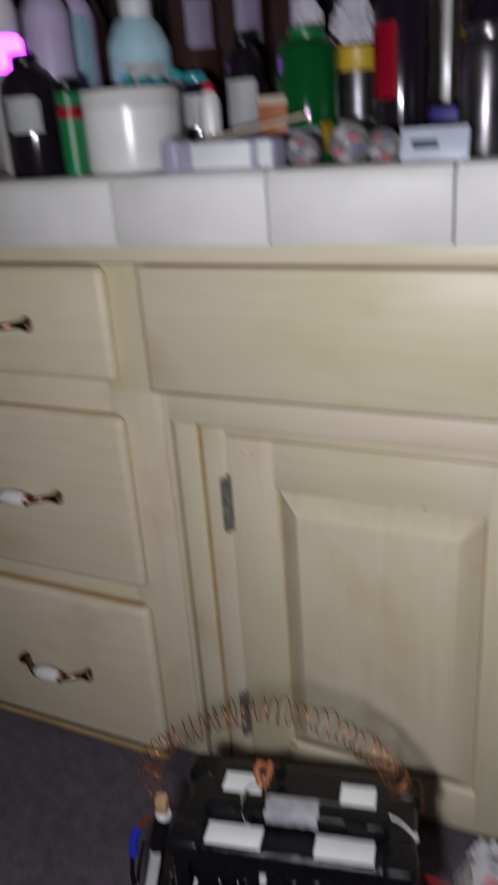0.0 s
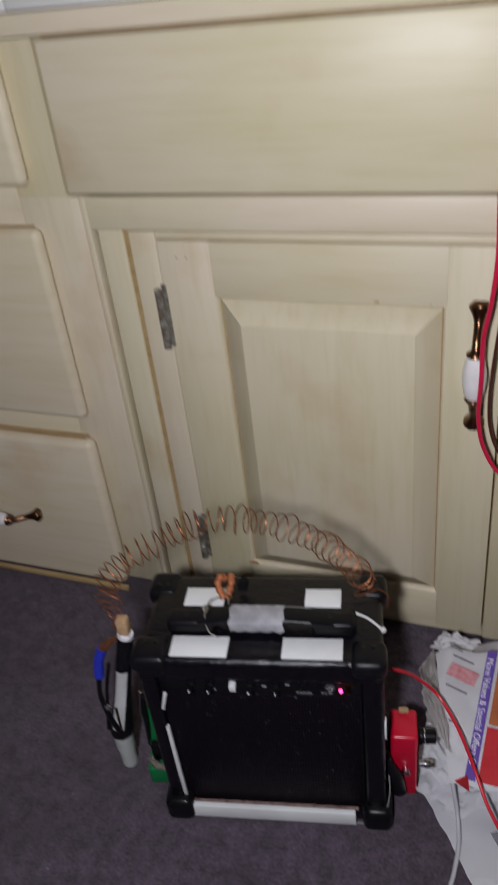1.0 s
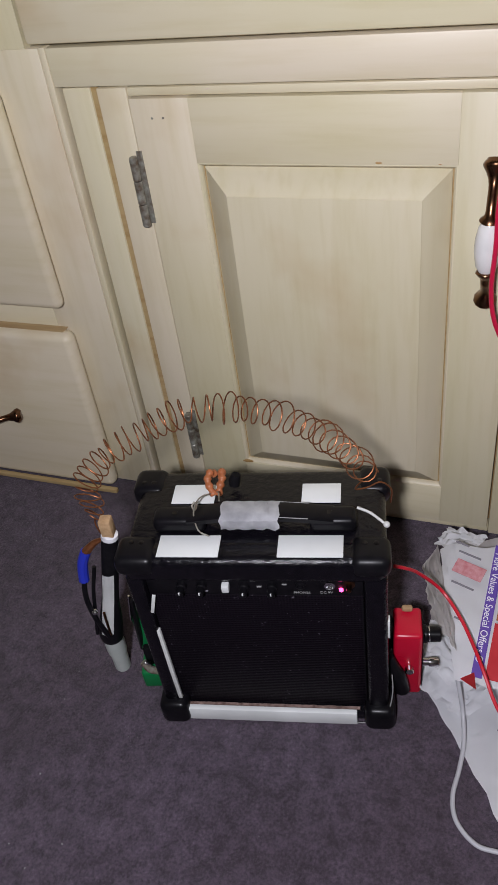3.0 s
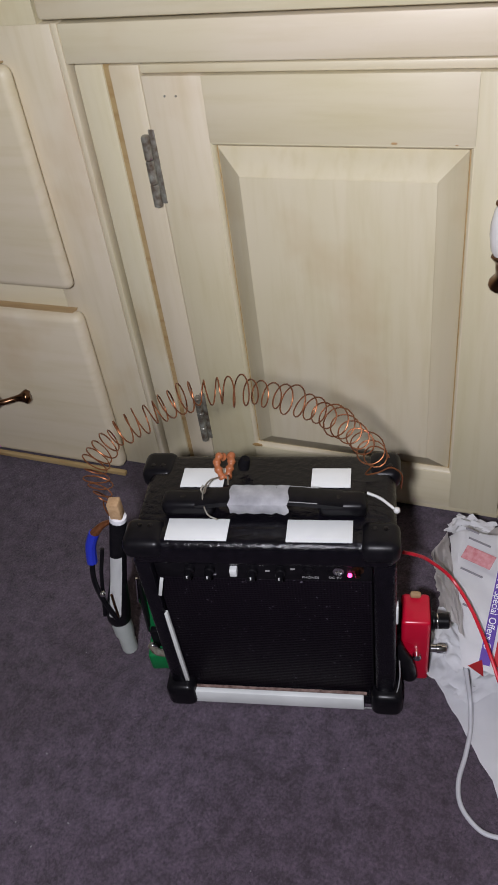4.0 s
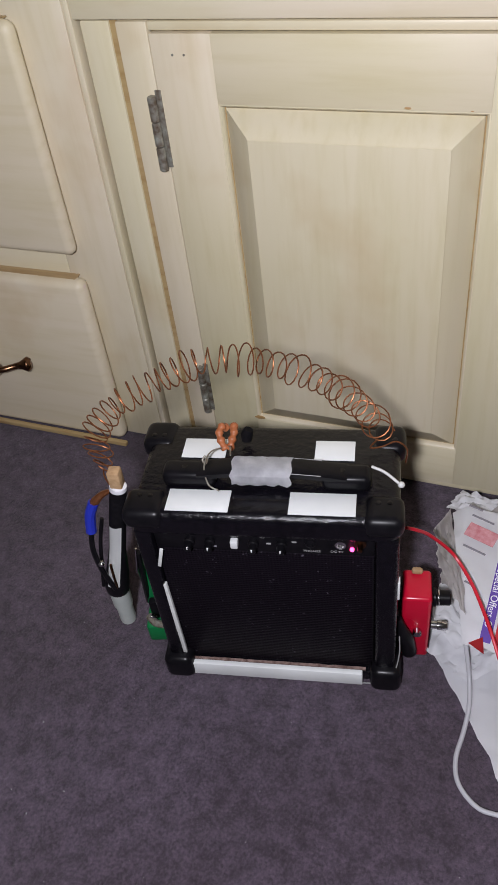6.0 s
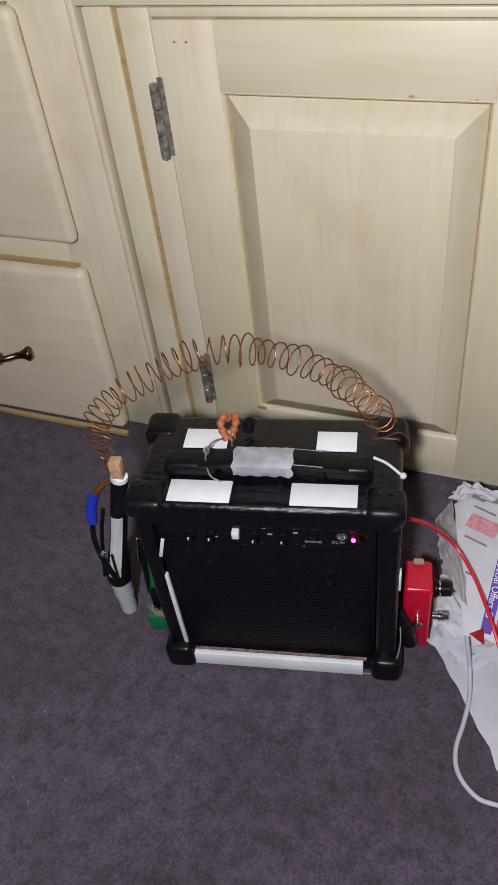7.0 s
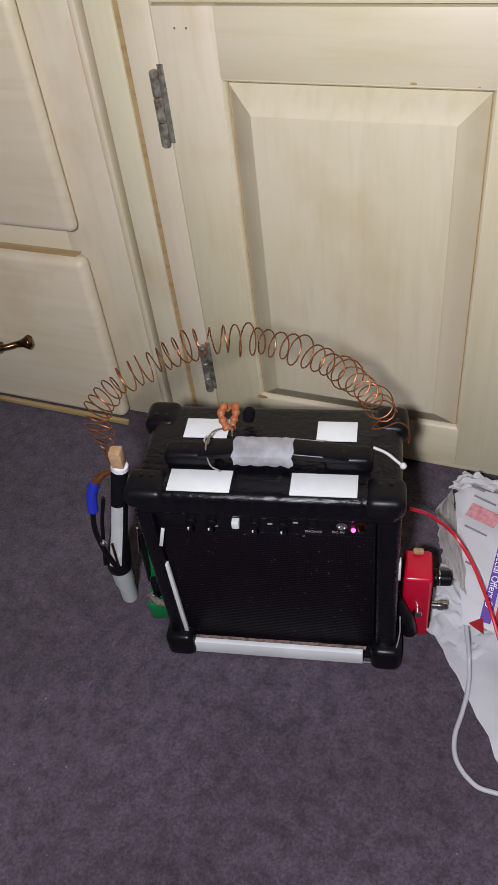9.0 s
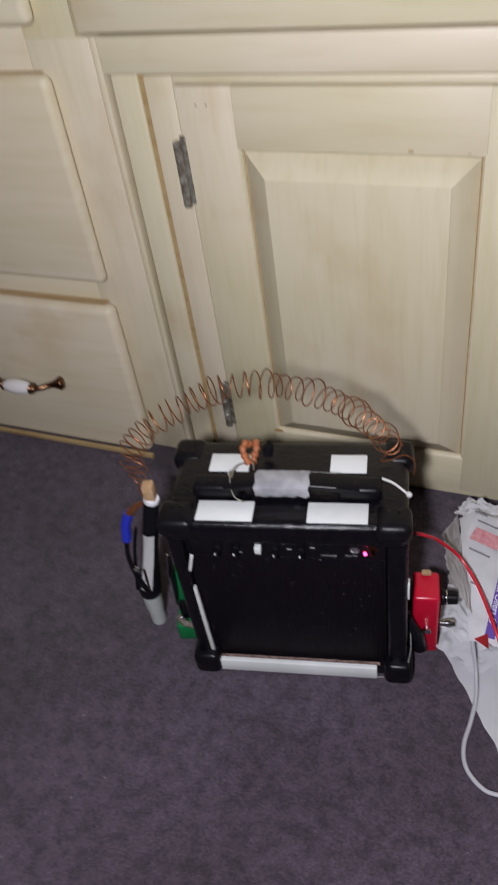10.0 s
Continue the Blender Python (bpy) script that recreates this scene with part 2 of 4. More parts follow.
def carpet_sheet():
    bm = bmesh.new()
    bmesh.ops.create_grid(bm, x_segments=160, y_segments=150, size=0.5)
    for v in bm.verts:
        v.co = Vector((X0 + (v.co.x + 0.5) * (X1 - X0), Y0 + (v.co.y + 0.5) * (Y1 - Y0), 0))
        v.co.z = 0.0016 * noise.noise(v.co * 22) - 0.0016
    ret = bmesh.ops.extrude_face_region(bm, geom=list(bm.faces))
    for v in ret["geom"]:
        if isinstance(v, bmesh.types.BMVert):
            v.co.z = -0.05
    return bm


tagged(part("floor", carpet_sheet(), CARPET), "dark purple-grey short-pile carpet with lint specks", "floor", kind="structure")
for n, lo, hi in (("wall_north", (X0, Y1, 0), (X1, Y1 + 0.1, TOP)), ("wall_south", (X0, Y0 - 0.1, 0), (X1, Y0, TOP)),
                  ("wall_west", (X0 - 0.1, Y0 - 0.1, 0), (X0, Y1 + 0.1, TOP)), ("wall_east", (X1, Y0 - 0.1, 0), (X1 + 0.1, Y1 + 0.1, TOP)),
                  ("ceiling", (X0 - 0.1, Y0 - 0.1, TOP), (X1 + 0.1, Y1 + 0.1, TOP + 0.1))):
    tagged(part(n, box(lo, hi), WALL, smooth=False), "plain cream painted " + n.split("_")[0], n.split("_")[0], kind="structure")

# ---- the cabinet ----
RIM = 0.809
cabinet = thing("base_cabinet", "limed pine base cabinet with drawers and a raised-panel door", "cabinet")
LEFT, RIGHT = -0.66, 0.78


def board(name, lo, hi, mat, parent=None, bevel=0.002, label=""):
    return part(name, box(lo, hi, bevel, 4 if bevel > 0.005 else 2), mat, parent or cabinet, label)


board("side_panel", (LEFT, 0.02, 0.0), (LEFT + 0.018, 0.55, RIM), WOOD_V)
board("side_panel", (RIGHT - 0.018, 0.02, 0.0), (RIGHT, 0.55, RIM), WOOD_V)
board("back_panel", (LEFT + 0.02, 0.545, 0.0), (RIGHT - 0.02, 0.555, RIM), WOOD_V)
board("bottom_panel", (LEFT + 0.02, 0.03, 0.01), (RIGHT - 0.02, 0.54, 0.024), WOOD_H)
# face frame
board("stile", (-0.250, 0.0, 0.0), (-0.1685, 0.02, 0.6160), WOOD_V, None, 0.0012)
board("stile", (-0.250, 0.0, 0.6160), (-0.1830, 0.02, 0.785), WOOD_V, None, 0.0)
board("stile_strip", (-0.1678, 0.0003, 0.0), (-0.1606, 0.02, 0.6165), WOOD_V, None, 0.0012)
board("stile", (LEFT, 0.0, 0.0), (-0.612, 0.02, 0.785), WOOD_V)
board("top_rail", (LEFT, -0.001, 0.786), (RIGHT, 0.02, RIM), WOOD_H)
board("rail", (-0.612, 0.0, 0.572), (-0.2502, 0.02, 0.642), WOOD_H)
board("rail", (-0.612, 0.0, 0.266), (-0.2502, 0.02, 0.322), WOOD_H)
board("rail", (-0.1602, 0.0, 0.577), (0.36, 0.02, 0.6160), WOOD_H)
board("stile", (0.3605, 0.0, 0.0), (RIGHT, 0.02, 0.785), WOOD_V)
# false front under the worktop
false_front = board("false_front", (-0.1795, -0.0025, 0.6190), (0.357, 0.018, 0.7825), WOOD_H, None, 0.005)
board("gap_backing", (-0.183, 0.0185, 0.6165), (0.359, 0.024, 0.785), WOOD_BARE)
# doorway: dark gap, filler and hinge posts
board("gap_backing", (-0.19, 0.024, 0.004), (0.36, 0.030, 0.579), WOOD_BARE, None, 0.0)
board("filler", (-0.1555, 0.006, 0.0), (-0.1222, 0.020, 0.575), WOOD_V)
# added strip: its dark colour stands for the shade inside the deep gap
board("gap_strip", (-0.1222, 0.0085, 0.0), (-0.1125, 0.0195, 0.575), WOOD_AMBER_SHADE, None, 0.0, "added strip with the gap's shade in its dark amber colour")
board("hinge_post", (-0.1125, 0.001, 0.0), (-0.0778, 0.020, 0.5755), WOOD_V)
board("door_head", (-0.0775, 0.002, 0.5665), (0.321, 0.020, 0.5755), WOOD_H)
board("stile", (0.321, 0.001, 0.0), (0.360, 0.020, 0.5755), WOOD_V)
board("sill", (-0.0775, 0.004, 0.0), (0.321, 0.020, 0.0105), WOOD_H)


def handle(parent, m, size=1.1):
    """Bow handle: two brass brackets with oval feet and a porcelain barrel between."""
    root = new("handle")
    root.parent, root.matrix_local = parent, m @ Matrix.Scale(size, 4)
    for s in (-1, 1):
        line = smooth_line([(s * 0.064, 0, 0.004), (s * 0.056, 0, 0.008), (s * 0.044, 0, 0.015), (s * 0.034, 0, 0.023), (s * 0.026, 0, 0.026), (s * 0.0215, 0, 0.026)], 5)
        n = len(line) - 1
        rad = [0.004 + 0.006 * math.exp(-((i / n - 0.13) / 0.13) ** 2) + 0.0045 * math.exp(-((i / n - 0.93) / 0.12) ** 2) for i in range(n + 1)]
        bm = sweep(line, rad, 12)
        for v in bm.verts:
            if v.co.z < 0:
                v.co.z = 0
        part("bracket", bm, BRASS, root, "dark antique brass bracket")
    bm = lathe([(0.0062, -0.0215), (0.0085, -0.017), (0.0105, -0.006), (0.0108, 0.004), (0.009, 0.016), (0.0062, 0.0215)], 20)
    part("grip", moved(bm, pose(0, 0, 0.026, 0, 90, 0)), PORCELAIN, root, "white porcelain grip")
    return root


def drawer(z0, z1, face, knob):
    """Overlay drawer front with a softly rounded lip."""
    front = board("drawer", (-0.604, face, z0), (-0.2235, -0.0005, z1), WOOD_H, None, 0.011)
    part("edge_band", box((-0.594, face + 0.0106, z1 - 0.0008), (-0.2360, -0.0005, z1 + 0.0004)), WOOD_AMBER_SHADE, front, "bare amber upper edge")
    if knob:
        handle(front, pose(-0.4115, face, knob, 90, 0, 0))
    return front


drawer(0.632, 0.784, -0.0205, 0.709)
drawer(0.3115, 0.582, -0.0205, 0.451)
drawer(0.004, 0.276, -0.0245, 0.134)
board("plinth", (-0.604, -0.0320, 0.0), (-0.2170, -0.0250, 0.0070), WOOD_AMBER_SHADE, None, 0.001)

# door
DX0, DX1, DZ0, DZ1 = -0.0758, 0.319, 0.012, 0.5650
PX0, PX1, PZ0, PZ1 = -0.0045, 0.2520, 0.0800, 0.4925
door = part("door", box((DX0, -0.001, DZ0), (PX0 - 0.006, 0.019, DZ1), 0.0005), WOOD_V, cabinet)
part("stile", box((PX1 + 0.006, -0.001, DZ0), (DX1, 0.019, DZ1), 0.0005), WOOD_V, door)
part("rail", box((PX0 - 0.006, -0.001, PZ1 + 0.006), (PX1 + 0.006, 0.019, DZ1), 0.0003), WOOD_H, door)
part("rail", box((PX0 - 0.006, -0.001, DZ0), (PX1 + 0.006, 0.019, PZ0 - 0.006), 0.0003), WOOD_H, door)


def frames_of(rows):
    """Nested rectangles round the panel's outline, each (inset, depth), joined to a skin."""
    bm = bmesh.new()
    rings = [[bm.verts.new((x, y, z)) for x, z in ((PX0 + i, PZ0 + i), (PX1 - i, PZ0 + i), (PX1 - i, PZ1 - i), (PX0 + i, PZ1 - i))] for i, y in rows]
    for a, b in zip(rings, rings[1:]):
        for k in range(4):
            bm.faces.new((a[k], a[(k + 1) % 4], b[(k + 1) % 4], b[k]))
    return bm, rings


def raised_panel():
    bm, rings = frames_of(((-0.0005, 0.018), (-0.0005, 0.0055), (0.0, 0.005), (0.0008, 0.0036), (0.0245, -0.0090), (0.0258, -0.0110), (0.0285, -0.0117)))
    bm.faces.new(rings[-1])
    bm.faces.new(rings[0][::-1])
    return bm


def bead():
    bm, rings = frames_of(((-0.006, 0.018), (-0.006, -0.0002), (-0.0048, -0.0004), (-0.0030, 0.0012), (-0.0022, 0.0042), (-0.0022, 0.018)))
    return bm


def groove():
    bm, rings = frames_of(((-0.0021, 0.018), (-0.0021, 0.0062), (-0.0007, 0.0062), (-0.0007, 0.018)))
    return bm


part("bead", bead(), WOOD_V, door, "rounded bead round the panel")
# the groove ring is amber with its shadow line painted in
part("groove", groove(), WOOD_AMBER_SHADE, door, "amber groove with its shadow line put into the colour")
part("panel", raised_panel(), WOOD_V, door, "raised and fielded panel")
handle(door, pose(0.2930, -0.001, 0.432, 90, 90, 0), 1.2)


def hinge(x, z, h):
    root = new("hinge")
    root.parent = door
    root.location = (x, -0.001, z)
    part("leaf", box((0.001, -0.0016, -h / 2 + 0.003), (0.0078, 0.0004, h / 2 + 0.005), 0.0006), STEEL, root)
    part("leaf", box((-0.0062, -0.0010, -h / 2 + 0.001), (-0.001, 0.0034, h / 2 - 0.001), 0.0004), STEEL, root)
    for k in range(3):
        a = -h / 2 + k * h / 3
        part("knuckle", lathe([(0.0040, a + 0.0003), (0.0050, a + 0.0014), (0.0050, a + h / 3 - 0.0014), (0.0040, a + h / 3 - 0.0003)], 12, at=(-0.002, -0.004, 0)), STEEL, root)
    return root


hinge(-0.0805, 0.4665, 0.080)
hinge(-0.0815, 0.1130, 0.078)
for x, z in ((-0.053, 0.5455), (-0.0405, 0.5455)):
    part("nail_head", lathe([(0.0012, 0), (0.0012, 0.0006)], 8), STEEL, door).matrix_local = pose(x, -0.001, z, 90, 0, 0)
for x, z, r in ((0.182, 0.5005, 0.0026), (-0.008, 0.0755, 0.0050), (0.241, 0.4995, 0.0012)):
    part("knot", lathe([(r, 0), (r * 0.6, 0.0006)], 10), WOOD_BARE, door, "brown knot").matrix_local = pose(x, -0.0006, z, 90, 0, 0) @ Matrix.Diagonal((1.8, 0.7, 1, 1))

# ---- worktop ----
worktop = thing("worktop", "white glazed ceramic tile worktop with grey grout", "worktop")
part("core", box((LEFT - 0.02, -0.018, RIM + 0.002), (RIGHT + 0.02, 0.58, 0.876), 0.001), GROUT, worktop)
PITCH, JOINT = 0.1985, 0.016


def edge_tile_mesh():
    """Cap tile: flat front, round shoulder with a shallow raised lip, short top."""
    prof = [(-0.017, 0.001), (-0.0285, 0.0012), (-0.030, 0.003), (-0.0305, 0.046), (-0.0315, 0.060), (-0.031, 0.069), (-0.027, 0.077), (-0.020, 0.0805), (-0.008, 0.080), (0.030, 0.0785), (0.032, 0.0775), (0.032, 0.072), (-0.017, 0.070)]
    bm = bmesh.new()
    w = PITCH - 0.0025
    ends = [[bm.verts.new((x, y, RIM + 0.002 + z)) for y, z in prof] for x in (0.0, 0.0012, w - 0.0012, w)]
    for k in (0, 3):
        for v in ends[k]:
            v.co.y += 0.0008 if v.co.y < 0 else -0.0004
            v.co.z -= 0.0006 if v.co.z > RIM + 0.03 else 0
    for a, b in zip(ends, ends[1:]):
        for i in range(len(prof)):
            j = (i + 1) % len(prof)
            bm.faces.new((a[i], a[j], b[j], b[i]))
    bm.faces.new(ends[0])
    bm.faces.new(ends[-1][::-1])
    return bm


cap = part("edge_tile", edge_tile_mesh(), TILE, worktop)
cap.location.x = JOINT - 3 * PITCH
flat = part("tile", box((0, 0, 0.873), (PITCH - 0.0025, PITCH - 0.0025, 0.886), 0.0012), TILE, worktop)
flat.location = (JOINT - 3 * PITCH, 0.035, 0)
for k in range(-3, 4):
    if k > -3:
        ob = new("edge_tile", cap.data)
        ob.parent, ob.location.x = worktop, JOINT + k * PITCH
    for r in range(3):
        if k > -3 or r:
            ob = new("tile", flat.data)
            ob.parent, ob.location = worktop, (JOINT + k * PITCH, 0.035 + r * PITCH * 0.92, 0)
            ob.scale.y = 0.92
flat.scale.y = 0.92


PRINT_PALE = plain("pale_panel_print", (0.30, 0.30, 0.30), 0.5)

# ---- the amplifier ----
AMP = pose(0.1280, -0.3293, 0.0025, 0, 0, 12.23)
amp = thing("guitar_amplifier", "small black leathercloth practice amplifier with white stickers, standing on carpet", "amplifier", AMP)
AW, AD, AH = 0.1245, 0.125, 0.266


def shell():
    bm = box((-AW + 0.002, 0.014, 0.010), (AW - 0.002, AD, AH - 0.001), 0.010, 4)
    return bm


part("body", shell(), TOLEX, amp)
part("front_bar", box((-AW + 0.002, 0.0, 0.2340), (AW - 0.002, 0.030, AH - 0.0005), 0.009, 4), TOLEX, amp)
for s in (-1, 1):
    a, b = sorted((s * (0.101 if s > 0 else 0.1065), s * (AW - 0.002)))
    part("side_bar", box((a, 0.0005, 0.008), (b, 0.030, 0.2425), 0.005, 3), TOLEX, amp)
part("bottom_bar", box((-0.102, 0.001, 0.004), (0.102, 0.030, 0.020), 0.003), TOLEX, amp)
part("speaker_grille", box((-0.1062, 0.0085, 0.020), (0.1005, 0.013, 0.2075), 0.001), MESH, amp, "black perforated speaker mesh with dust")
part("control_panel", box((-0.1062, 0.0095, 0.2075), (0.1005, 0.014, 0.2370), 0.001), PLASTIC, amp, "black control panel")
part("trim_strip", box((-0.1025, -0.0032, 0.0005), (0.0887, 0.0030, 0.0215), 0.0010), STICKER, amp, "scuffed silver trim strip")
part("trim_strip", moved(box((-0.0022, -0.0022, 0), (0.0022, 0.0022, 0.150), 0.0007), pose(-0.1045, 0.0045, 0.0075, 0, -0.9, 0)), TRIM, amp, "scuffed silver trim strip")


def torn_edge():
    """Ragged brown glue line left along the top of the front strip."""
    bm = bmesh.new()
    rows = []
    for i in range(61):
        x = -0.098 + i * 0.190 / 60
        low, high = 0.0185, 0.0212 + 0.0016 * noise.noise(Vector((x * 90, 0, 3))) + 0.0009 * noise.noise(Vector((x * 300, 0, 8)))
        rows.append([bm.verts.new((x, y, z)) for y, z in ((0.0032, low), (0.0034, high), (0.0062, high + 0.0004), (0.0085, low))])
    for a, b in zip(rows, rows[1:]):
        for k in range(4):
            bm.faces.new((a[k], a[(k + 1) % 4], b[(k + 1) % 4], b[k]))
    bm.faces.new(rows[0])
    bm.faces.new(rows[-1][::-1])
    return bm


part("torn_edge", torn_edge(), GLUE, amp, "ragged brown and grey torn tape edge")
part("trim_strip", box((-0.101, 0.0060, 0.2331), (0.003, 0.0085, 0.2337), 0.0003), PRINT_PALE, amp)
part("trim_strip", box((0.0985, 0.007, 0.028), (0.0998, 0.0085, 0.205), 0.0003), MATT, amp)


def corner_guard(sx, front, low):
    """Moulded plastic corner cap, a little proud of the cloth, with two screws."""
    cap = new("corner_guard")
    cap.parent = amp
    out = (0.0015 if front else 0.003) + (0.0035 if low or sx < 0 else 0.0)
    inner = 0.035 if front and not low else 0.028
    x0, x1 = sorted((sx * (AW - inner), sx * (AW + out)))
    y0, y1 = ((-0.0095 if low else -0.0022), 0.034) if front else (AD - 0.034, AD + 0.002)
    z0, z1 = (-0.0022, 0.034) if low else (AH - 0.022, AH + 0.0018)
    part("shell", box((x0, y0, z0), (x1, y1, z1), 0.0088, 4), PLASTIC, cap)
    for k in range(2):
        px, py = (x0 + x1) / 2 + (k - 0.5) * 0.010, (y0 + y1) / 2 + (0.006 if front else -0.006)
        if not low:
            part("screw", lathe([(0.0026, 0), (0.0024, 0.0008), (0.001, 0.0012)], 10, at=(px, py, z1 - 0.0002)), DARK_SCREW, cap)
    return cap


for sx in (-1, 1):
    for front in (True, False):
        for low in (True, False):
            corner_guard(sx, front, low)
for u0, u1, v0, v1 in ((-0.0879, -0.0298, 0.0058, 0.0321), (0.0242, 0.0836, 0.0058, 0.0321), (-0.0858, -0.0430, 0.0744, 0.1003), (0.0425, 0.0800, 0.0744, 0.1003)):
    bm = box((u0, v0, AH - 0.0005), (u1, v1, AH + 0.0006), 0.0002)
    part("sticker", bm, STICKER, amp, "blank white sticker")
part("sticker", box((AW - 0.0025, 0.004, 0.150), (AW - 0.0015 + 0.0012, 0.012, 0.176), 0.0002), STICKER, amp)
part("sticker", moved(box((-0.0017, -0.0006, -0.014), (0.0017, 0.0006, 0.014), 0.0002), pose(-0.1025, 0.0020, 0.2015, 0, 14, 0)), TRIM, amp, "torn grey-white sticker")
# handle with tape
strap = new("carry_handle")
strap.parent = amp
for a, b in ((-0.0955, -0.045), (0.0525, 0.0960)):
    part("end_cap", box((a, 0.0345, AH - 0.001), (b, 0.0570, AH + 0.0165), 0.0060, 3), PLASTIC, strap)
    part("screw", lathe([(0.003, 0), (0.0026, 0.001)], 10, at=((a + b) / 2 - 0.004, 0.046, AH + 0.0158)), DARK_SCREW, strap)
band = [(-0.062, 0.0455, AH + 0.013), (-0.03, 0.0455, AH + 0.0175), (0.0, 0.0455, AH + 0.0190), (0.035, 0.0455, AH + 0.0180), (0.075, 0.0455, AH + 0.013)]


def flat_band(points, half, thick):
    bm = bmesh.new()
    rows = [[bm.verts.new((p[0], p[1] + dy, p[2] + dz)) for dy, dz in ((-half, -thick), (-half, thick * 0.6), (-half * 0.7, thick), (half * 0.7, thick), (half, thick * 0.6), (half, -thick))] for p in points]
    for a, b in zip(rows, rows[1:]):
        for k in range(6):
            bm.faces.new((a[k], a[(k + 1) % 6], b[(k + 1) % 6], b[k]))
    bm.faces.new(rows[0])
    bm.faces.new(rows[-1][::-1])
    return bm


part("strap", flat_band(smooth_line(band, 5), 0.0105, 0.003), PLASTIC, strap)
for dy in (-0.0100, 0.0100):
    part("strap_edge", sweep([(0.026, 0.0455 + dy, AH + 0.0205), (0.052, 0.0455 + dy, AH + 0.0185)], 0.0004, 6), PRINT_PALE, strap, "worn grey strap edge")


def tape():
    bm = bmesh.new()
    prof = [(0.0322, -0.006), (0.0310, 0.000), (0.0318, 0.0055), (0.0370, 0.0090), (0.0480, 0.0092), (0.0555, 0.0078), (0.0585, 0.002), (0.0590, -0.006)]
    rows = []
    for i in range(15):
        x = -0.0290 + i * 0.0545 / 14
        ragged = 0.0018 * math.sin(i * 1.9) + 0.001 * math.sin(i * 4.3)
        rows.append([bm.verts.new((x + (0.0012 * math.sin(k * 2.6) if i in (0, 14) else 0), y + (ragged if k in (0, 7) else 0), AH + 0.014 + z + 0.0005 * math.sin(i * 2.3 + k))) for k, (y, z) in enumerate(prof)])
    for a, b in zip(rows, rows[1:]):
        for k in range(len(prof) - 1):
            bm.faces.new((a[k], a[k + 1], b[k + 1], b[k]))
    geom = bmesh.ops.solidify(bm, geom=list(bm.faces), thickness=0.0006)
    return bm


part("tape_wrap", tape(), FOIL, strap, "crinkled silver duct tape")


def knob(u, w, cap, r=0.0052):
    root = new("knob")
    root.parent, root.matrix_local = amp, pose(u, 0.0095, w, 90, 0, 0)
    part("skirt", lathe([(r, 0), (r, 0.004), (r * 0.75, 0.005), (r * 0.72, 0.012), (r * 0.6, 0.0128)], 18), PLASTIC, root)
    part("pointer", box((-0.0006, 0.0006, 0.0122), (0.0006, r * 0.7, 0.0132), 0.0001), cap, root)
    return root


for u in (-0.072, -0.0525, -0.0112, 0.0153):
    knob(u, 0.2215, STICKER)
part("switch_cap", moved(box((-0.0036, 0, -0.0045), (0.0036, 0.0085, 0.0045), 0.0012), pose(-0.0288, 0.003, 0.2220)), STICKER, amp, "white push switch")
for u in (0.042, 0.0694):
    part("socket", moved(lathe([(0.0052, 0), (0.0052, 0.002), (0.0034, 0.0026), (0.0030, 0.0005)], 16), pose(u, 0.0095, 0.2235, 90, 0, 0)), PLASTIC if u < 0.05 else CHROME, amp)
part("power_switch", moved(lathe([(0.0058, 0), (0.0056, 0.0015), (0.003, 0.002), (0.0022, 0.009), (0.001, 0.0095)], 16), pose(0.0872, 0.0095, 0.2250, 90, 0, 0)), BRASS, amp, "dull metal toggle switch")
part("power_light", moved(lathe([(0.0020, 0), (0.0020, 0.0018), (0.001, 0.003)], 12), pose(0.0798, 0.0095, 0.2175, 90, 0, 0)), LED, amp, "lit magenta power light")
text_part("lettering", "PHONES", 0.0042, PRINT_PALE, amp, pose(0.043, 0.0088, 0.2125, 90, 0, 0))
text_part("lettering", "DC 9V", 0.0042, PRINT_PALE, amp, pose(0.066, 0.0088, 0.2130, 90, 0, 0))
for u in (-0.074, -0.05, -0.030, -0.012, 0.014):
    part("print_mark", box((u - 0.004, 0.0086, 0.2130), (u + 0.003, 0.0096, 0.2140)), PRINT_GREY, amp)
for u, w in ((-0.002, 0.2295), (0.003, 0.2205), (0.027, 0.2305), (0.027, 0.2240)):
    part("print_mark", box((u - 0.0022, 0.0086, w - 0.0006), (u + 0.0022, 0.0096, w + 0.0006)), PRINT_PALE, amp)
# thread knotted at the handle's end
part("thread", sweep(smooth_line([(0.096, 0.052, AH + 0.016), (0.108, 0.049, AH + 0.012), (0.121, 0.043, AH + 0.004), (0.1235, 0.042, AH + 0.0035)], 5), 0.0013, 6), CLEAR_WIRE, amp, "white cable tie")
bm = bmesh.new()
bmesh.ops.create_icosphere(bm, subdivisions=2, radius=0.0032, matrix=pose(0.1225, 0.042, AH + 0.004))
part("thread_knot", bm, CLEAR_WIRE, amp)
# grey lead along the side, down to the foot
part("side_lead", sweep(smooth_line([(0.1262, 0.012, 0.075), (0.1265, 0.006, 0.05), (0.121, -0.001, 0.026), (0.105, -0.003, 0.008), (0.088, -0.003, 0.0045)], 6), 0.0007, 6), PRINT_PALE, amp, "thin grey lead")

# ---- copper coil ----
coil = thing("copper_coil", "springy arch of coiled bare copper wire over the amplifier", "wire coil", AMP)
SPINE = [(-0.1575, 0.052, 0.268), (-0.156, 0.052, 0.283), (-0.1535, 0.052, 0.320), (-0.128, 0.056, 0.352), (-0.093, 0.060, 0.3735), (-0.050, 0.065, 0.393), (-0.008, 0.070, 0.392), (0.033, 0.075, 0.377), (0.0680, 0.080, 0.350), (0.0920, 0.086, 0.316), (0.1060, 0.089, 0.290)]


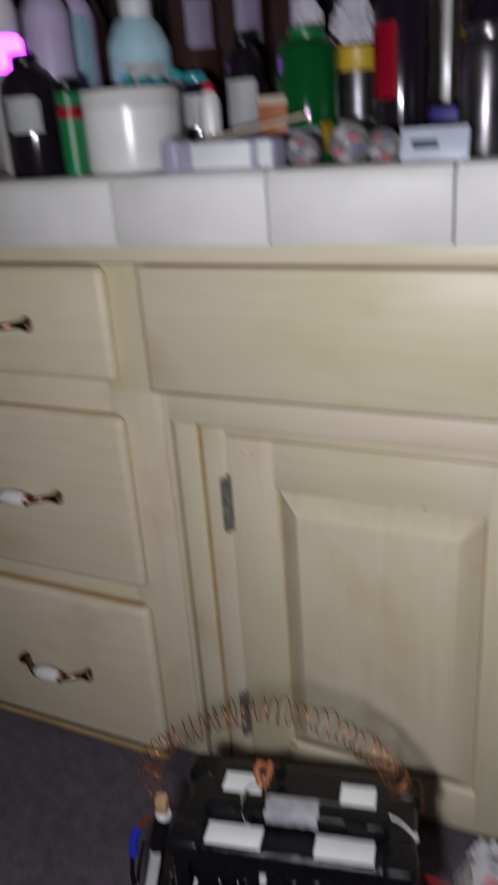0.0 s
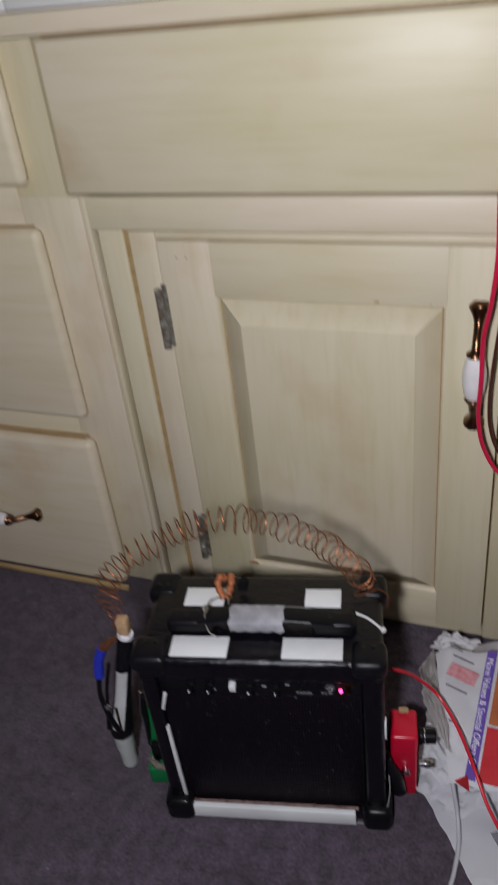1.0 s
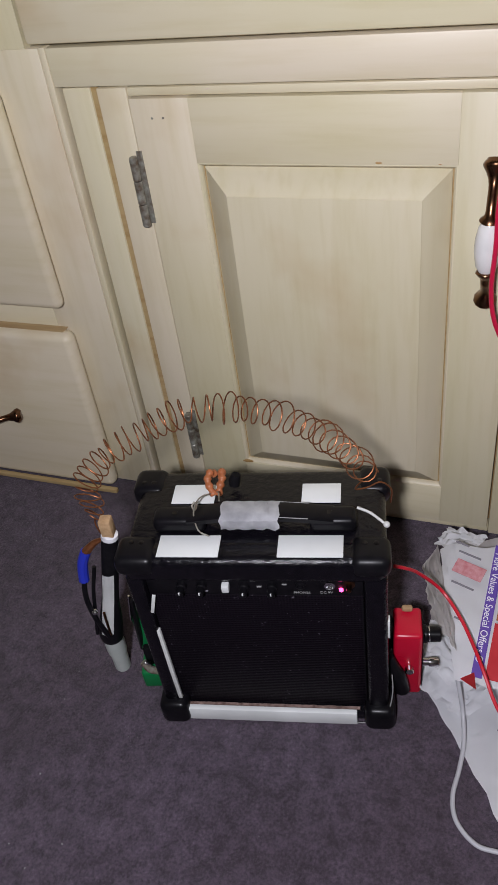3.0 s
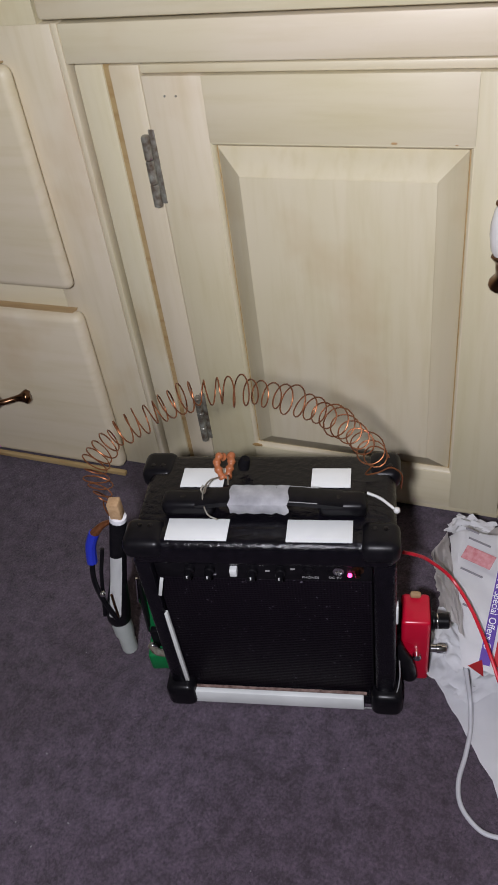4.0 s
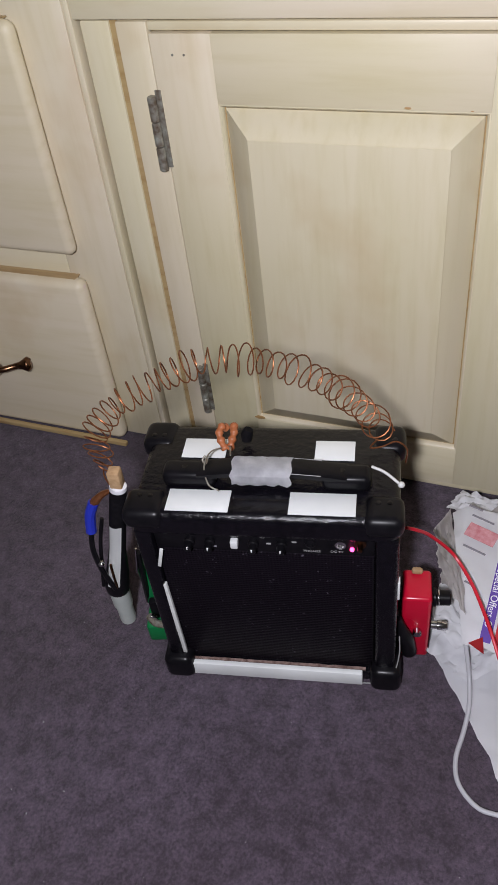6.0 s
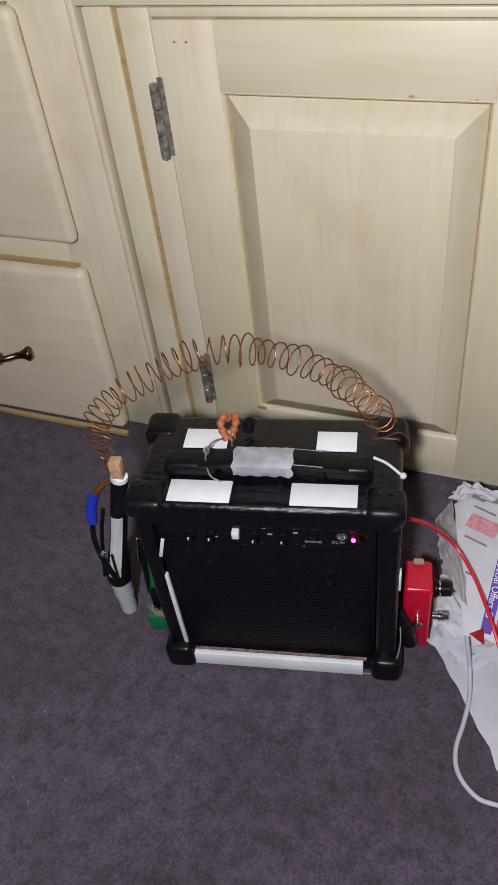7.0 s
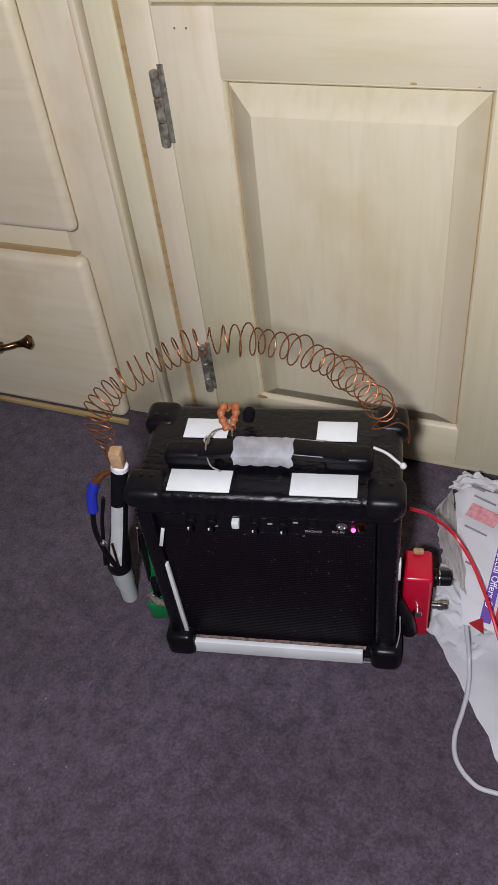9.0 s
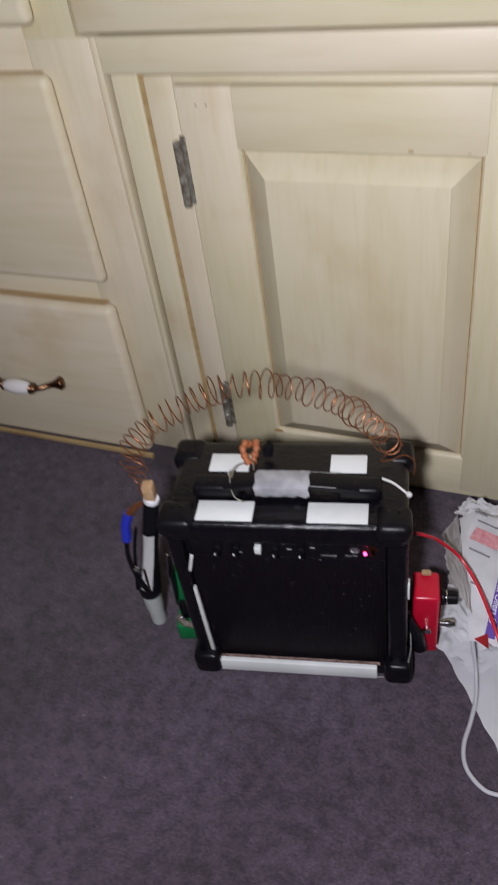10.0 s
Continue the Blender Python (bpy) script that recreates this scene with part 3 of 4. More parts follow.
def coil_mesh():
    spine = [p - Vector((0, 0, 0.005 * min(1, max(0, (p.z - 0.28) * 12)))) for p in smooth_line(SPINE, 24)]
    turns, out = 38, []
    steps = turns * 20
    lens = [0.0]
    for a, b in zip(spine, spine[1:]):
        lens.append(lens[-1] + (b - a).length)
    j = 0
    for i in range(steps + 1):
        f = i / steps
        s = f * lens[-1]
        while j < len(lens) - 2 and lens[j + 1] < s:
            j += 1
        k = (s - lens[j]) / (lens[j + 1] - lens[j])
        c = spine[j].lerp(spine[j + 1], k)
        ahead = (spine[j + 1] - spine[j]).normalized()
        side = ahead.cross(Vector((0, 1, 0))).normalized()
        deep = ahead.cross(side)
        ang = 2 * math.pi * turns * f + 0.9 * math.sin(f * 31) + 0.6 * math.sin(f * 83) + 0.4 * math.sin(f * 211)
        r = 0.0120 * (1 + 0.13 * math.sin(f * 47) + 0.10 * math.sin(f * 101)) * min(1.0, 0.35 + 9 * f, 0.75 + 9 * (1 - f))
        lean = (0.0012 + 0.0125 * abs(f - 0.52) + 0.0015 * math.sin(f * 23)) * math.sin(ang + 0.6)
        out.append(c + r * (math.cos(ang) * side + math.sin(ang) * deep) + lean * ahead)
    return sweep(out, 0.00068, 6)


part("winding", coil_mesh(), COPPER, coil)
part("lead", sweep(smooth_line([(0.1010, 0.086, 0.284), (0.094, 0.086, 0.2725), (0.105, 0.090, 0.2705), (0.118, 0.094, 0.2735), (0.128, 0.096, 0.262), (0.1275, 0.10, 0.24)], 6), 0.0008, 6), COPPER, coil)
part("lead", sweep(smooth_line([(-0.1575, 0.052, 0.270), (-0.158, 0.050, 0.262), (-0.1545, 0.048, 0.252)], 5), 0.0008, 6), COPPER, coil)

# ---- clay beads hanging on wire ----
beads = thing("clay_beads", "bunch of terracotta clay beads tied with wire to the handle", "beads", AMP)
for pts in ([(-0.0415, 0.077, 0.275), (-0.0455, 0.081, 0.281), (-0.0480, 0.087, 0.286), (-0.0465, 0.093, 0.289), (-0.0440, 0.098, 0.284)],
            [(-0.0375, 0.077, 0.275), (-0.0355, 0.082, 0.282), (-0.0340, 0.088, 0.286), (-0.0345, 0.094, 0.289), (-0.0360, 0.098, 0.284)]):
    line = smooth_line(pts, 7)
    part("bead_string", sweep(line, [0.0036 + 0.0007 * math.sin(i * 0.95) for i in range(len(line))], 10), CLAY, beads)
part("dark_bead", sweep([(-0.024, 0.094, 0.272), (-0.0235, 0.095, 0.278), (-0.021, 0.096, 0.284)], [0.0052, 0.006, 0.0045], 12), MATT, beads, "dark brown bead")
part("wire", sweep(smooth_line([(-0.042, 0.079, 0.276), (-0.052, 0.062, 0.286), (-0.0555, 0.045, 0.284), (-0.050, 0.030, 0.276), (-0.040, 0.026, 0.272)], 7), 0.0008, 6), STEEL, beads)
part("wire", sweep(smooth_line([(-0.040, 0.080, 0.276), (-0.034, 0.066, 0.289), (-0.031, 0.052, 0.292)], 7), 0.0008, 6), STEEL, beads)
part("wire", sweep(smooth_line([(-0.0555, 0.055, 0.288), (-0.058, 0.052, 0.285), (-0.055, 0.049, 0.283), (-0.053, 0.053, 0.287)], 6), 0.001, 6), STEEL, beads)

# ---- probe on a pipe beside the amplifier ----
probe = thing("probe_tube", "black taped probe on a pale grey pipe leaning beside the amplifier", "probe", AMP)
FOOT, ELBOW, HEAD = Vector((-0.1945, 0.066, -0.002)), Vector((-0.1815, 0.045, 0.094)), Vector((-0.1470, 0.050, 0.250))


def along(z, dx=0.0, dy=0.0):
    """The tube's axis at a height: the pipe stands up to an elbow, the barrel leans on from there."""
    a, b = (FOOT, ELBOW) if z < ELBOW.z else (ELBOW, HEAD)
    return a + (b - a) * ((z - a.z) / (b.z - a.z)) + Vector((dx, dy, 0))


part("pipe", sweep([along(-0.001), along(0.0), along(0.044), along(0.0445)], [0.0085, 0.0096, 0.0096, 0.009], 20), PIPE, probe, "pale grey plastic pipe")
part("pipe_collar", sweep([along(0.0440), along(0.0455), along(0.088), along(0.0885)], [0.0098, 0.0112, 0.0118, 0.011], 20), PIPE, probe, "pale grey plastic pipe")
part("cuff", sweep([along(0.086), along(0.0885), along(0.096), along(0.104), along(0.118), along(0.150)], [0.0112, 0.0134, 0.0138, 0.0136, 0.0126, 0.0095], 20), PLASTIC, probe)
part("barrel", sweep([along(0.098), along(0.100), along(0.243), along(0.245)], [0.0090, 0.0094, 0.0086, 0.008], 18), MATT, probe)


def curved_label():
    bm = bmesh.new()
    rows = []
    for i in range(9):
        c = along(0.106 + i * 0.0114)
        w = 0.0142 - 0.0045 * min(1.0, i / 5)
        rows.append([bm.verts.new(c + Vector((w * math.sin(a), -w * math.cos(a), 0))) for a in (radians((-46 + 12 * k) * 0.0097 / w) for k in range(8))])
    for a, b in zip(rows, rows[1:]):
        for k in range(7):
            bm.faces.new((a[k], a[k + 1], b[k + 1], b[k]))
    bmesh.ops.solidify(bm, geom=list(bm.faces), thickness=0.0005)
    return bm


part("label", curved_label(), LABEL, probe, "blank white paper label")
part("foil_ring", sweep([along(0.243), along(0.245), along(0.2495), along(0.251)], [0.0076, 0.0090, 0.0086, 0.006], 14), FOIL, probe, "crumpled foil ring")
part("cork", moved(box((-0.0062, -0.0062, 0.0), (0.0062, 0.0062, 0.022), 0.002, 2), Matrix.Translation(along(0.249))), CORK, probe, "tan cork tip")
part("clip", sweep(smooth_line([along(0.243, -0.006), along(0.238, -0.016, -0.002), along(0.228, -0.024, -0.004)], 5), [0.002 + 0.003 * (i / 10) for i in range(11)], 8), COPPER, probe, "copper crocodile clip")
part("sleeve", sweep(smooth_line([along(0.229, -0.024, -0.004), along(0.212, -0.0275, -0.006), along(0.190, -0.026, -0.008)], 6), 0.0056, 10), BLUE, probe, "bright blue cable sleeve")
part("lead", sweep(smooth_line([along(0.194, -0.0265, -0.008), along(0.168, -0.0245, -0.010), along(0.148, -0.018, -0.013), along(0.128, -0.008, -0.016), along(0.108, 0.002, -0.016)], 7), 0.0030, 8), PLASTIC, probe, "black lead")
part("lead", sweep(smooth_line([along(0.190, -0.020, 0.010), along(0.158, -0.020, 0.004), along(0.128, -0.016, -0.004), along(0.104, -0.013, -0.010)], 7), 0.0022, 8), PLASTIC, probe)
part("pin", sweep(smooth_line([along(0.146, -0.004, -0.0145), along(0.128, 0.000, -0.0155), along(0.108, 0.004, -0.0150)], 4), 0.0014, 8), BRASS, probe)
bm = bmesh.new()
bmesh.ops.create_icosphere(bm, subdivisions=2, radius=0.0036, matrix=Matrix.Translation(along(0.1475, -0.0135, -0.015)))
part("pin_head", bm, CHROME, probe, "shiny pin head")
part("stay", sweep([along(0.150, 0.022, 0.0), along(0.045, 0.030, 0.004)], 0.0035, 8), PLASTIC, probe)
part("stay", sweep([along(0.160, 0.0205, -0.003), along(0.120, 0.0235, -0.003)], 0.0012, 6), CHROME, probe, "thin metal rod")

# ---- green box behind the probe ----
green = thing("green_plastic_box", "small dark green plastic box with metal clips on the carpet", "box", AMP @ pose(-0.150, 0.050, -0.0015, 0, 0, 6))
part("case", box((-0.011, -0.014, 0.0), (0.016, 0.030, 0.030), 0.004, 3), GREEN, green)
part("case_top", box((-0.008, 0.006, 0.0302), (0.014, 0.022, 0.112), 0.003, 2), GREEN, green)
part("clip", moved(box((-0.004, -0.002, -0.006), (0.004, 0.002, 0.007), 0.001), pose(0.001, -0.015, 0.050, 20, 30, 0)), CHROME, green)
part("clip", sweep(smooth_line([(-0.003, -0.014, 0.052), (0.003, -0.017, 0.042), (0.012, -0.016, 0.036)], 5), 0.0042, 8), STEEL, green)
part("bracket", box((-0.004, -0.003, 0.030), (0.010, 0.006, 0.060), 0.002), PLASTIC, green)

# ---- red pedal box ----
pedal = thing("red_effects_box", "small glossy red plastic box with metal shafts beside the amplifier", "effects box", AMP @ pose(0.1435, 0.0375, -0.0005, 1.2, 0, 0))
part("case", box((-0.0150, 0.0, 0.0), (0.0150, 0.039, 0.109), 0.0045, 4), RED, pedal)
part("lid_seam", box((0.0150, 0.002, 0.002), (0.0158, 0.037, 0.107), 0.0003), PLASTIC, pedal)
part("shaft", moved(lathe([(0.010, 0), (0.010, 0.004), (0.0085, 0.005), (0.0080, 0.0185), (0.0070, 0.0195)], 18), pose(0.0155, 0.020, 0.086, 0, 90, 0)), PLASTIC, pedal, "black control knob")
part("shaft_band", moved(lathe([(0.0083, 0.006), (0.0086, 0.0065), (0.0086, 0.0075), (0.0083, 0.008)], 18), pose(0.0155, 0.020, 0.086, 0, 90, 0)), CHROME, pedal)
part("shaft", moved(lathe([(0.0042, 0), (0.0042, 0.007), (0.0052, 0.0075), (0.0056, 0.016), (0.0048, 0.0175)], 16), pose(0.0155, 0.008, 0.052, 0, 90, 0)), CHROME, pedal, "ridged chrome shaft")
part("plug", sweep(smooth_line([(-0.019, -0.006, 0.082), (-0.015, -0.009, 0.066), (-0.009, -0.011, 0.048), (-0.006, -0.0115, 0.028)], 5), [0.0040 + 0.0040 * min(1, i / 8) for i in range(16)], 12), PLASTIC, pedal, "black jack plug")
part("plug_sleeve", moved(lathe([(0.0046, 0), (0.0046, 0.006), (0.004, 0.0065)], 14), pose(0.0015, -0.001, 0.0545, 90, 0, 0)), CHROME, pedal)
part("green_tag", box((-0.006, 0.030, 0.1092), (0.006, 0.037, 0.116), 0.003), CORK, pedal, "crumpled yellow-green scrap")

# ---- leads ----
PAPERS = pose(0.0022, 0.0070, 0, 0, 0, -0.68) @ Matrix.Diagonal((1.0147, 1.0147, 0.982, 1))
red_lead = thing("red_lead", "red insulated wire running from the amplifier over the papers", "wire", PAPERS)
part("wire", sweep(smooth_line([(0.236, -0.226, 0.175), (0.246, -0.219, 0.166), (0.2575, -0.204, 0.143), (0.281, -0.197, 0.112), (0.304, -0.219, 0.100), (0.321, -0.244, 0.091), (0.335, -0.268, 0.082), (0.352, -0.292, 0.062), (0.385, -0.318, 0.030), (0.43, -0.33, 0.006)], 8), 0.0019, 8), RED_WIRE, red_lead)
grey_lead = thing("grey_cable", "light grey round cable looping over the carpet", "cable", PAPERS)
part("wire", sweep(smooth_line([(0.309, -0.262, 0.055), (0.314, -0.272, 0.040), (0.319, -0.281, 0.020), (0.324, -0.307, 0.010), (0.3235, -0.334, 0.0045), (0.321, -0.363, 0.0035), (0.327, -0.386, 0.0035), (0.344, -0.402, 0.0035), (0.362, -0.4055, 0.0035), (0.40, -0.398, 0.0035), (0.46, -0.36, 0.0035)], 8), 0.0024, 10), GREY_WIRE, grey_lead)
wires = thing("hanging_wires", "crimson and brown wires hanging in front of the cabinet door", "wire")
part("crimson_wire", sweep(smooth_line([(0.335, -0.040, 0.888), (0.338, -0.045, 0.84), (0.325, -0.047, 0.74), (0.312, -0.045, 0.668), (0.307, -0.045, 0.64), (0.309, -0.045, 0.575), (0.306, -0.045, 0.525), (0.3005, -0.045, 0.485), (0.301, -0.045, 0.44), (0.3005, -0.045, 0.39), (0.308, -0.045, 0.352), (0.326, -0.045, 0.320), (0.35, -0.045, 0.315), (0.375, -0.045, 0.34), (0.385, -0.045, 0.42), (0.385, -0.045, 0.6), (0.38, -0.045, 0.84), (0.38, -0.038, 0.888)], 8), 0.0024, 8), PINK_WIRE, wires)
part("brown_wire", sweep(smooth_line([(0.345, -0.040, 0.888), (0.346, -0.043, 0.84), (0.338, -0.036, 0.7), (0.322, -0.032, 0.56), (0.313, -0.030, 0.471), (0.310, -0.030, 0.398), (0.316, -0.030, 0.356), (0.330, -0.030, 0.330), (0.352, -0.032, 0.335), (0.365, -0.036, 0.42), (0.368, -0.04, 0.6), (0.366, -0.043, 0.84), (0.366, -0.038, 0.888)], 8), 0.0018, 8), BROWN_WIRE, wires)


# ---- papers ----
def sheet(outline, height, ripple, cells=26, thick=0.0005, seed=0.0):
    """A creased sheet: four corners, a height function of the plan, and creases."""
    bm = bmesh.new()
    a, b, c, d = [Vector((*p, 0)) for p in outline]
    rows = []
    for i in range(cells + 1):
        row = []
        for j in range(cells + 1):
            s, t = i / cells, j / cells
            p = a.lerp(b, s).lerp(d.lerp(c, s), t)
            edge = min(s, t, 1 - s, 1 - t)
            p += 0.004 * max(0, 1 - edge * 9) * Vector((noise.noise(Vector((s * 7, t * 7, seed))), noise.noise(Vector((s * 7, t * 7, seed + 9))), 0))
            q = Vector((s * 3.1, t * 3.1, seed))
            p.z = height(p.x, p.y) + ripple * (abs(noise.noise(q * 1.3)) * 1.6 + 0.5 * abs(noise.noise(q * 3.7 + Vector((5, 1, 2)))) - 0.4)
            row.append(bm.verts.new(p))
        rows.append(row)
    for i in range(cells):
        for j in range(cells):
            bm.faces.new((rows[i][j], rows[i + 1][j], rows[i + 1][j + 1], rows[i][j + 1]))
    bmesh.ops.solidify(bm, geom=list(bm.faces), thickness=thick)
    return bm


loose = thing("white_sheet", "plain white paper sheet lying flat on the carpet", "paper", PAPERS)
part("paper", sheet(((0.2560, -0.222), (0.3735, -0.386), (0.56, -0.30), (0.44, -0.14)), lambda x, y: 0.0030, 0.0022, 20, seed=1.0), PAPER, loose)
part("print_mark", box((0.372, -0.318, 0.0062), (0.392, -0.308, 0.0066)), PRINT_GREY, loose)
part("print_mark", moved(box((-0.018, -0.0035, 0.0), (0.018, 0.0035, 0.0004)), pose(0.368, -0.296, 0.0064, 0, 0, -55)), PRINT_GREY, loose)
crumpled = thing("crumpled_paper", "crumpled off-white paper wedged under the leaflets", "paper", PAPERS)
part("paper", sheet(((0.262, -0.255), (0.318, -0.285), (0.40, -0.21), (0.268, -0.175)), lambda x, y: 0.016 + 0.12 * max(0, y + 0.26), 0.007, 24, seed=4.0), PAPER, crumpled)
part("fold", sheet(((0.272, -0.235), (0.300, -0.262), (0.322, -0.24), (0.282, -0.205)), lambda x, y: 0.036, 0.003, 14, seed=6.0), PAPER, crumpled)
bag = thing("paper_bag", "creased off-white printed paper bag lying on its side", "paper bag", PAPERS)
part("bag_side", sheet(((0.249, -0.118), (0.2725, -0.205), (0.306, -0.250), (0.262, -0.090)), lambda x, y: 0.082 - 0.9 * max(0, 0.285 - x), 0.006, 26, seed=11.0), PAPER_DIRTY, bag)
part("bag_back", sheet(((0.262, -0.150), (0.42, -0.20), (0.44, -0.07), (0.275, -0.066)), lambda x, y: 0.020 + 0.05 * max(0, min(1, (x - 0.26) * 12)), 0.007, 22, seed=15.0), PAPER_DIRTY, bag)
part("bag_end", sheet(((0.258, -0.094), (0.300, -0.098), (0.318, -0.070), (0.270, -0.062)), lambda x, y: 0.066, 0.006, 14, seed=19.0), PAPER, bag)


def leaf_height(x, y):
    return 0.0600 + 0.27 * (y + 0.263) - 0.9 * max(0, 0.282 - x)


leaflet = thing("printed_leaflet", "glossy printed offers leaflet with purple band and red pictures", "leaflet", PAPERS)
TILT_LEAF = math.degrees(math.atan(0.27))
part("page", sheet(((0.268, -0.118), (0.306, -0.268), (0.470, -0.262), (0.458, -0.106)), leaf_height, 0.0022, 30, seed=21.0), PAPER, leaflet)
part("purple_band", box((-0.0055, -0.0, 0.0), (0.0055, 0.155, 0.0007)), PRINT_PURPLE, leaflet).matrix_local = pose(0.3275, -0.2625, leaf_height(0.33, -0.2625) + 0.0030, TILT_LEAF, 0, -2.5)
text_part("lettering", "More Values & Special Offers O", 0.0105, PAPER, leaflet, pose(0.3300, -0.1850, leaf_height(0.33, -0.185) + 0.0041, TILT_LEAF, 0, -2.5) @ pose(0, 0, 0, 0, 0, -90) @ Matrix.Diagonal((0.95, 1, 1, 1)))
part("red_picture", box((0.0, 0.0, 0.0), (0.12, 0.062, 0.0007)), PRINT_RED, leaflet).matrix_local = pose(0.336, -0.262, leaf_height(0.34, -0.262) + 0.0030, TILT_LEAF, 0, -2.5)
part("orange_picture", box((0.0, 0.0, 0.0), (0.12, 0.085, 0.0007)), PRINT_ORANGE, leaflet).matrix_local = pose(0.3395, -0.199, leaf_height(0.34, -0.199) + 0.0032, TILT_LEAF, 0, -2.5)
bm = bmesh.new()
bm.faces.new([bm.verts.new(p) for p in ((0, 0, 0), (0.013, 0.010, 0), (0.017, -0.008, 0))])
bmesh.ops.solidify(bm, geom=list(bm.faces), thickness=0.0006)
part("red_corner", bm, PRINT_RED, leaflet).matrix_local = pose(0.312, -0.268, leaf_height(0.31, -0.268) + 0.005, 10, 0, 0)
part("print_block", box((0.0, 0.0, 0.0), (0.034, 0.017, 0.0006)), PRINT_PINK, leaflet).matrix_local = pose(0.2855, -0.1520, leaf_height(0.30, -0.150) + 0.0034, TILT_LEAF, 0, -18)
for x, y, w in ((0.290, -0.128, 0.026), (0.287, -0.165, 0.026), (0.285, -0.117, 0.016), (0.296, -0.205, 0.010)):
    part("print_line", box((0, 0, 0), (w, 0.0022, 0.0006)), PRINT_GREY, leaflet).matrix_local = pose(x, y, leaf_height(x, y) + 0.0036, TILT_LEAF, 0, -18)

# ---- lint on the carpet ----


def lint():
    bm = bmesh.new()
    rnd = random.Random(5)
    for _ in range(150):
        x, y = rnd.uniform(-0.45, 0.65), rnd.uniform(-0.72, -0.03)
        r = rnd.choice((0.0004, 0.0004, 0.0005, 0.0009))
        bmesh.ops.create_icosphere(bm, subdivisions=1, radius=r, matrix=Matrix.Translation((x, y, 0.0006)) @ Matrix.Diagonal((rnd.uniform(0.6, 1.8), rnd.uniform(0.6, 1.4), 0.6, 1)))
    return bm


tagged(part("lint", lint(), PRINT_PALE), "pale lint specks scattered over the carpet", "lint", kind="stuff")


# ---- things on the worktop ----
DECK = 0.8865
CAP_BLACK, CAP_WHITE = PLASTIC, plain("white_cap", (0.74, 0.74, 0.76), 0.35)
TUB_WHITE = speckled("white_tub_plastic", (0.74, 0.73, 0.70), (0.80, 0.79, 0.76), 20, 0.22)
BROWN_GLASS = plain("dark_brown_glass", (0.05, 0.025, 0.02), 0.12)
BLACK_GLASS = plain("black_glass", (0.012, 0.008, 0.014), 0.12)
GREEN_GLASS = plain("green_glass", (0.003, 0.075, 0.016), 0.06)
LAVENDER = plain("lavender_plastic", (0.50, 0.42, 0.60), 0.3)
TEAL = plain("teal_plastic", (0.04, 0.36, 0.40), 0.2)
SKY = plain("sky_blue_plastic", (0.48, 0.74, 0.82), 0.25)
VIOLET_GLOW = plain("glowing_violet", (0.65, 0.10, 0.95), 0.3, emit=7.0)
SMOKE_CARD = plain("lavender_grey_plastic", (0.36, 0.35, 0.45), 0.4)
PALE_BLUE = plain("pale_blue_card", (0.50, 0.54, 0.64), 0.4)
STICK = speckled("pale_wood_stick", (0.44, 0.34, 0.24), (0.54, 0.44, 0.33), 90, 0.6)
GUNMETAL = speckled("dark_brushed_metal", (0.10, 0.095, 0.10), (0.18, 0.17, 0.18), 60, 0.3, 0.9)
YELLOW = plain("mustard_yellow", (0.55, 0.36, 0.03), 0.4)
NAVY = plain("navy_blue", (0.03, 0.02, 0.22), 0.4)
GLASS = plain("clear_glass", (0.90, 0.90, 0.92), 0.03, transmission=0.85)
WRAP = plain("clear_crumpled_wrap", (0.62, 0.60, 0.66), 0.25)


def ring(r, z0, z1, a0=0.0, a1=360.0, steps=22, thick=0.0006):
    """A label wrapped round a bottle between two angles."""
    bm = bmesh.new()
    rows = [[bm.verts.new((r * math.sin(a), -r * math.cos(a), z)) for a in (radians(a0 + (a1 - a0) * k / steps) for k in range(steps + 1))] for z in (z0, z1)]
    for k in range(steps):
        bm.faces.new((rows[0][k], rows[0][k + 1], rows[1][k + 1], rows[1][k]))
    bmesh.ops.solidify(bm, geom=list(bm.faces), thickness=-thick)
    return bm


def bottle(name, label, x, y, r, h, glass, cap=None, neck=0.35, cap_h=0.02, tags=(), shoulder=0.72, category="bottle"):
    """Turned bottle with heel, shoulder, neck and cap; tags are labels (material, z0, z1, from, to)."""
    root = thing(name, label, category, pose(x, y, DECK))
    hs = h * shoulder
    prof = [(r * 0.86, 0.0), (r * 0.97, 0.002), (r, 0.007), (r, hs - 0.006), (r * 0.97, hs), (r * (0.55 + neck * 0.5), hs + (h - hs) * 0.38), (r * neck * 1.06, hs + (h - hs) * 0.62), (r * neck, h)]
    part("body", lathe(prof, 28), glass, root)
    if cap:
        part("cap", lathe([(r * neck * 1.16, h - cap_h), (r * neck * 1.2, h - cap_h + 0.0015), (r * neck * 1.18, h - 0.001), (r * neck * 1.0, h + 0.0015)], 20), cap, root)
    for mat, z0, z1, a0, a1 in tags:
        part("label", ring(r + 0.0006, z0, z1, a0, a1), mat, root)
    return root


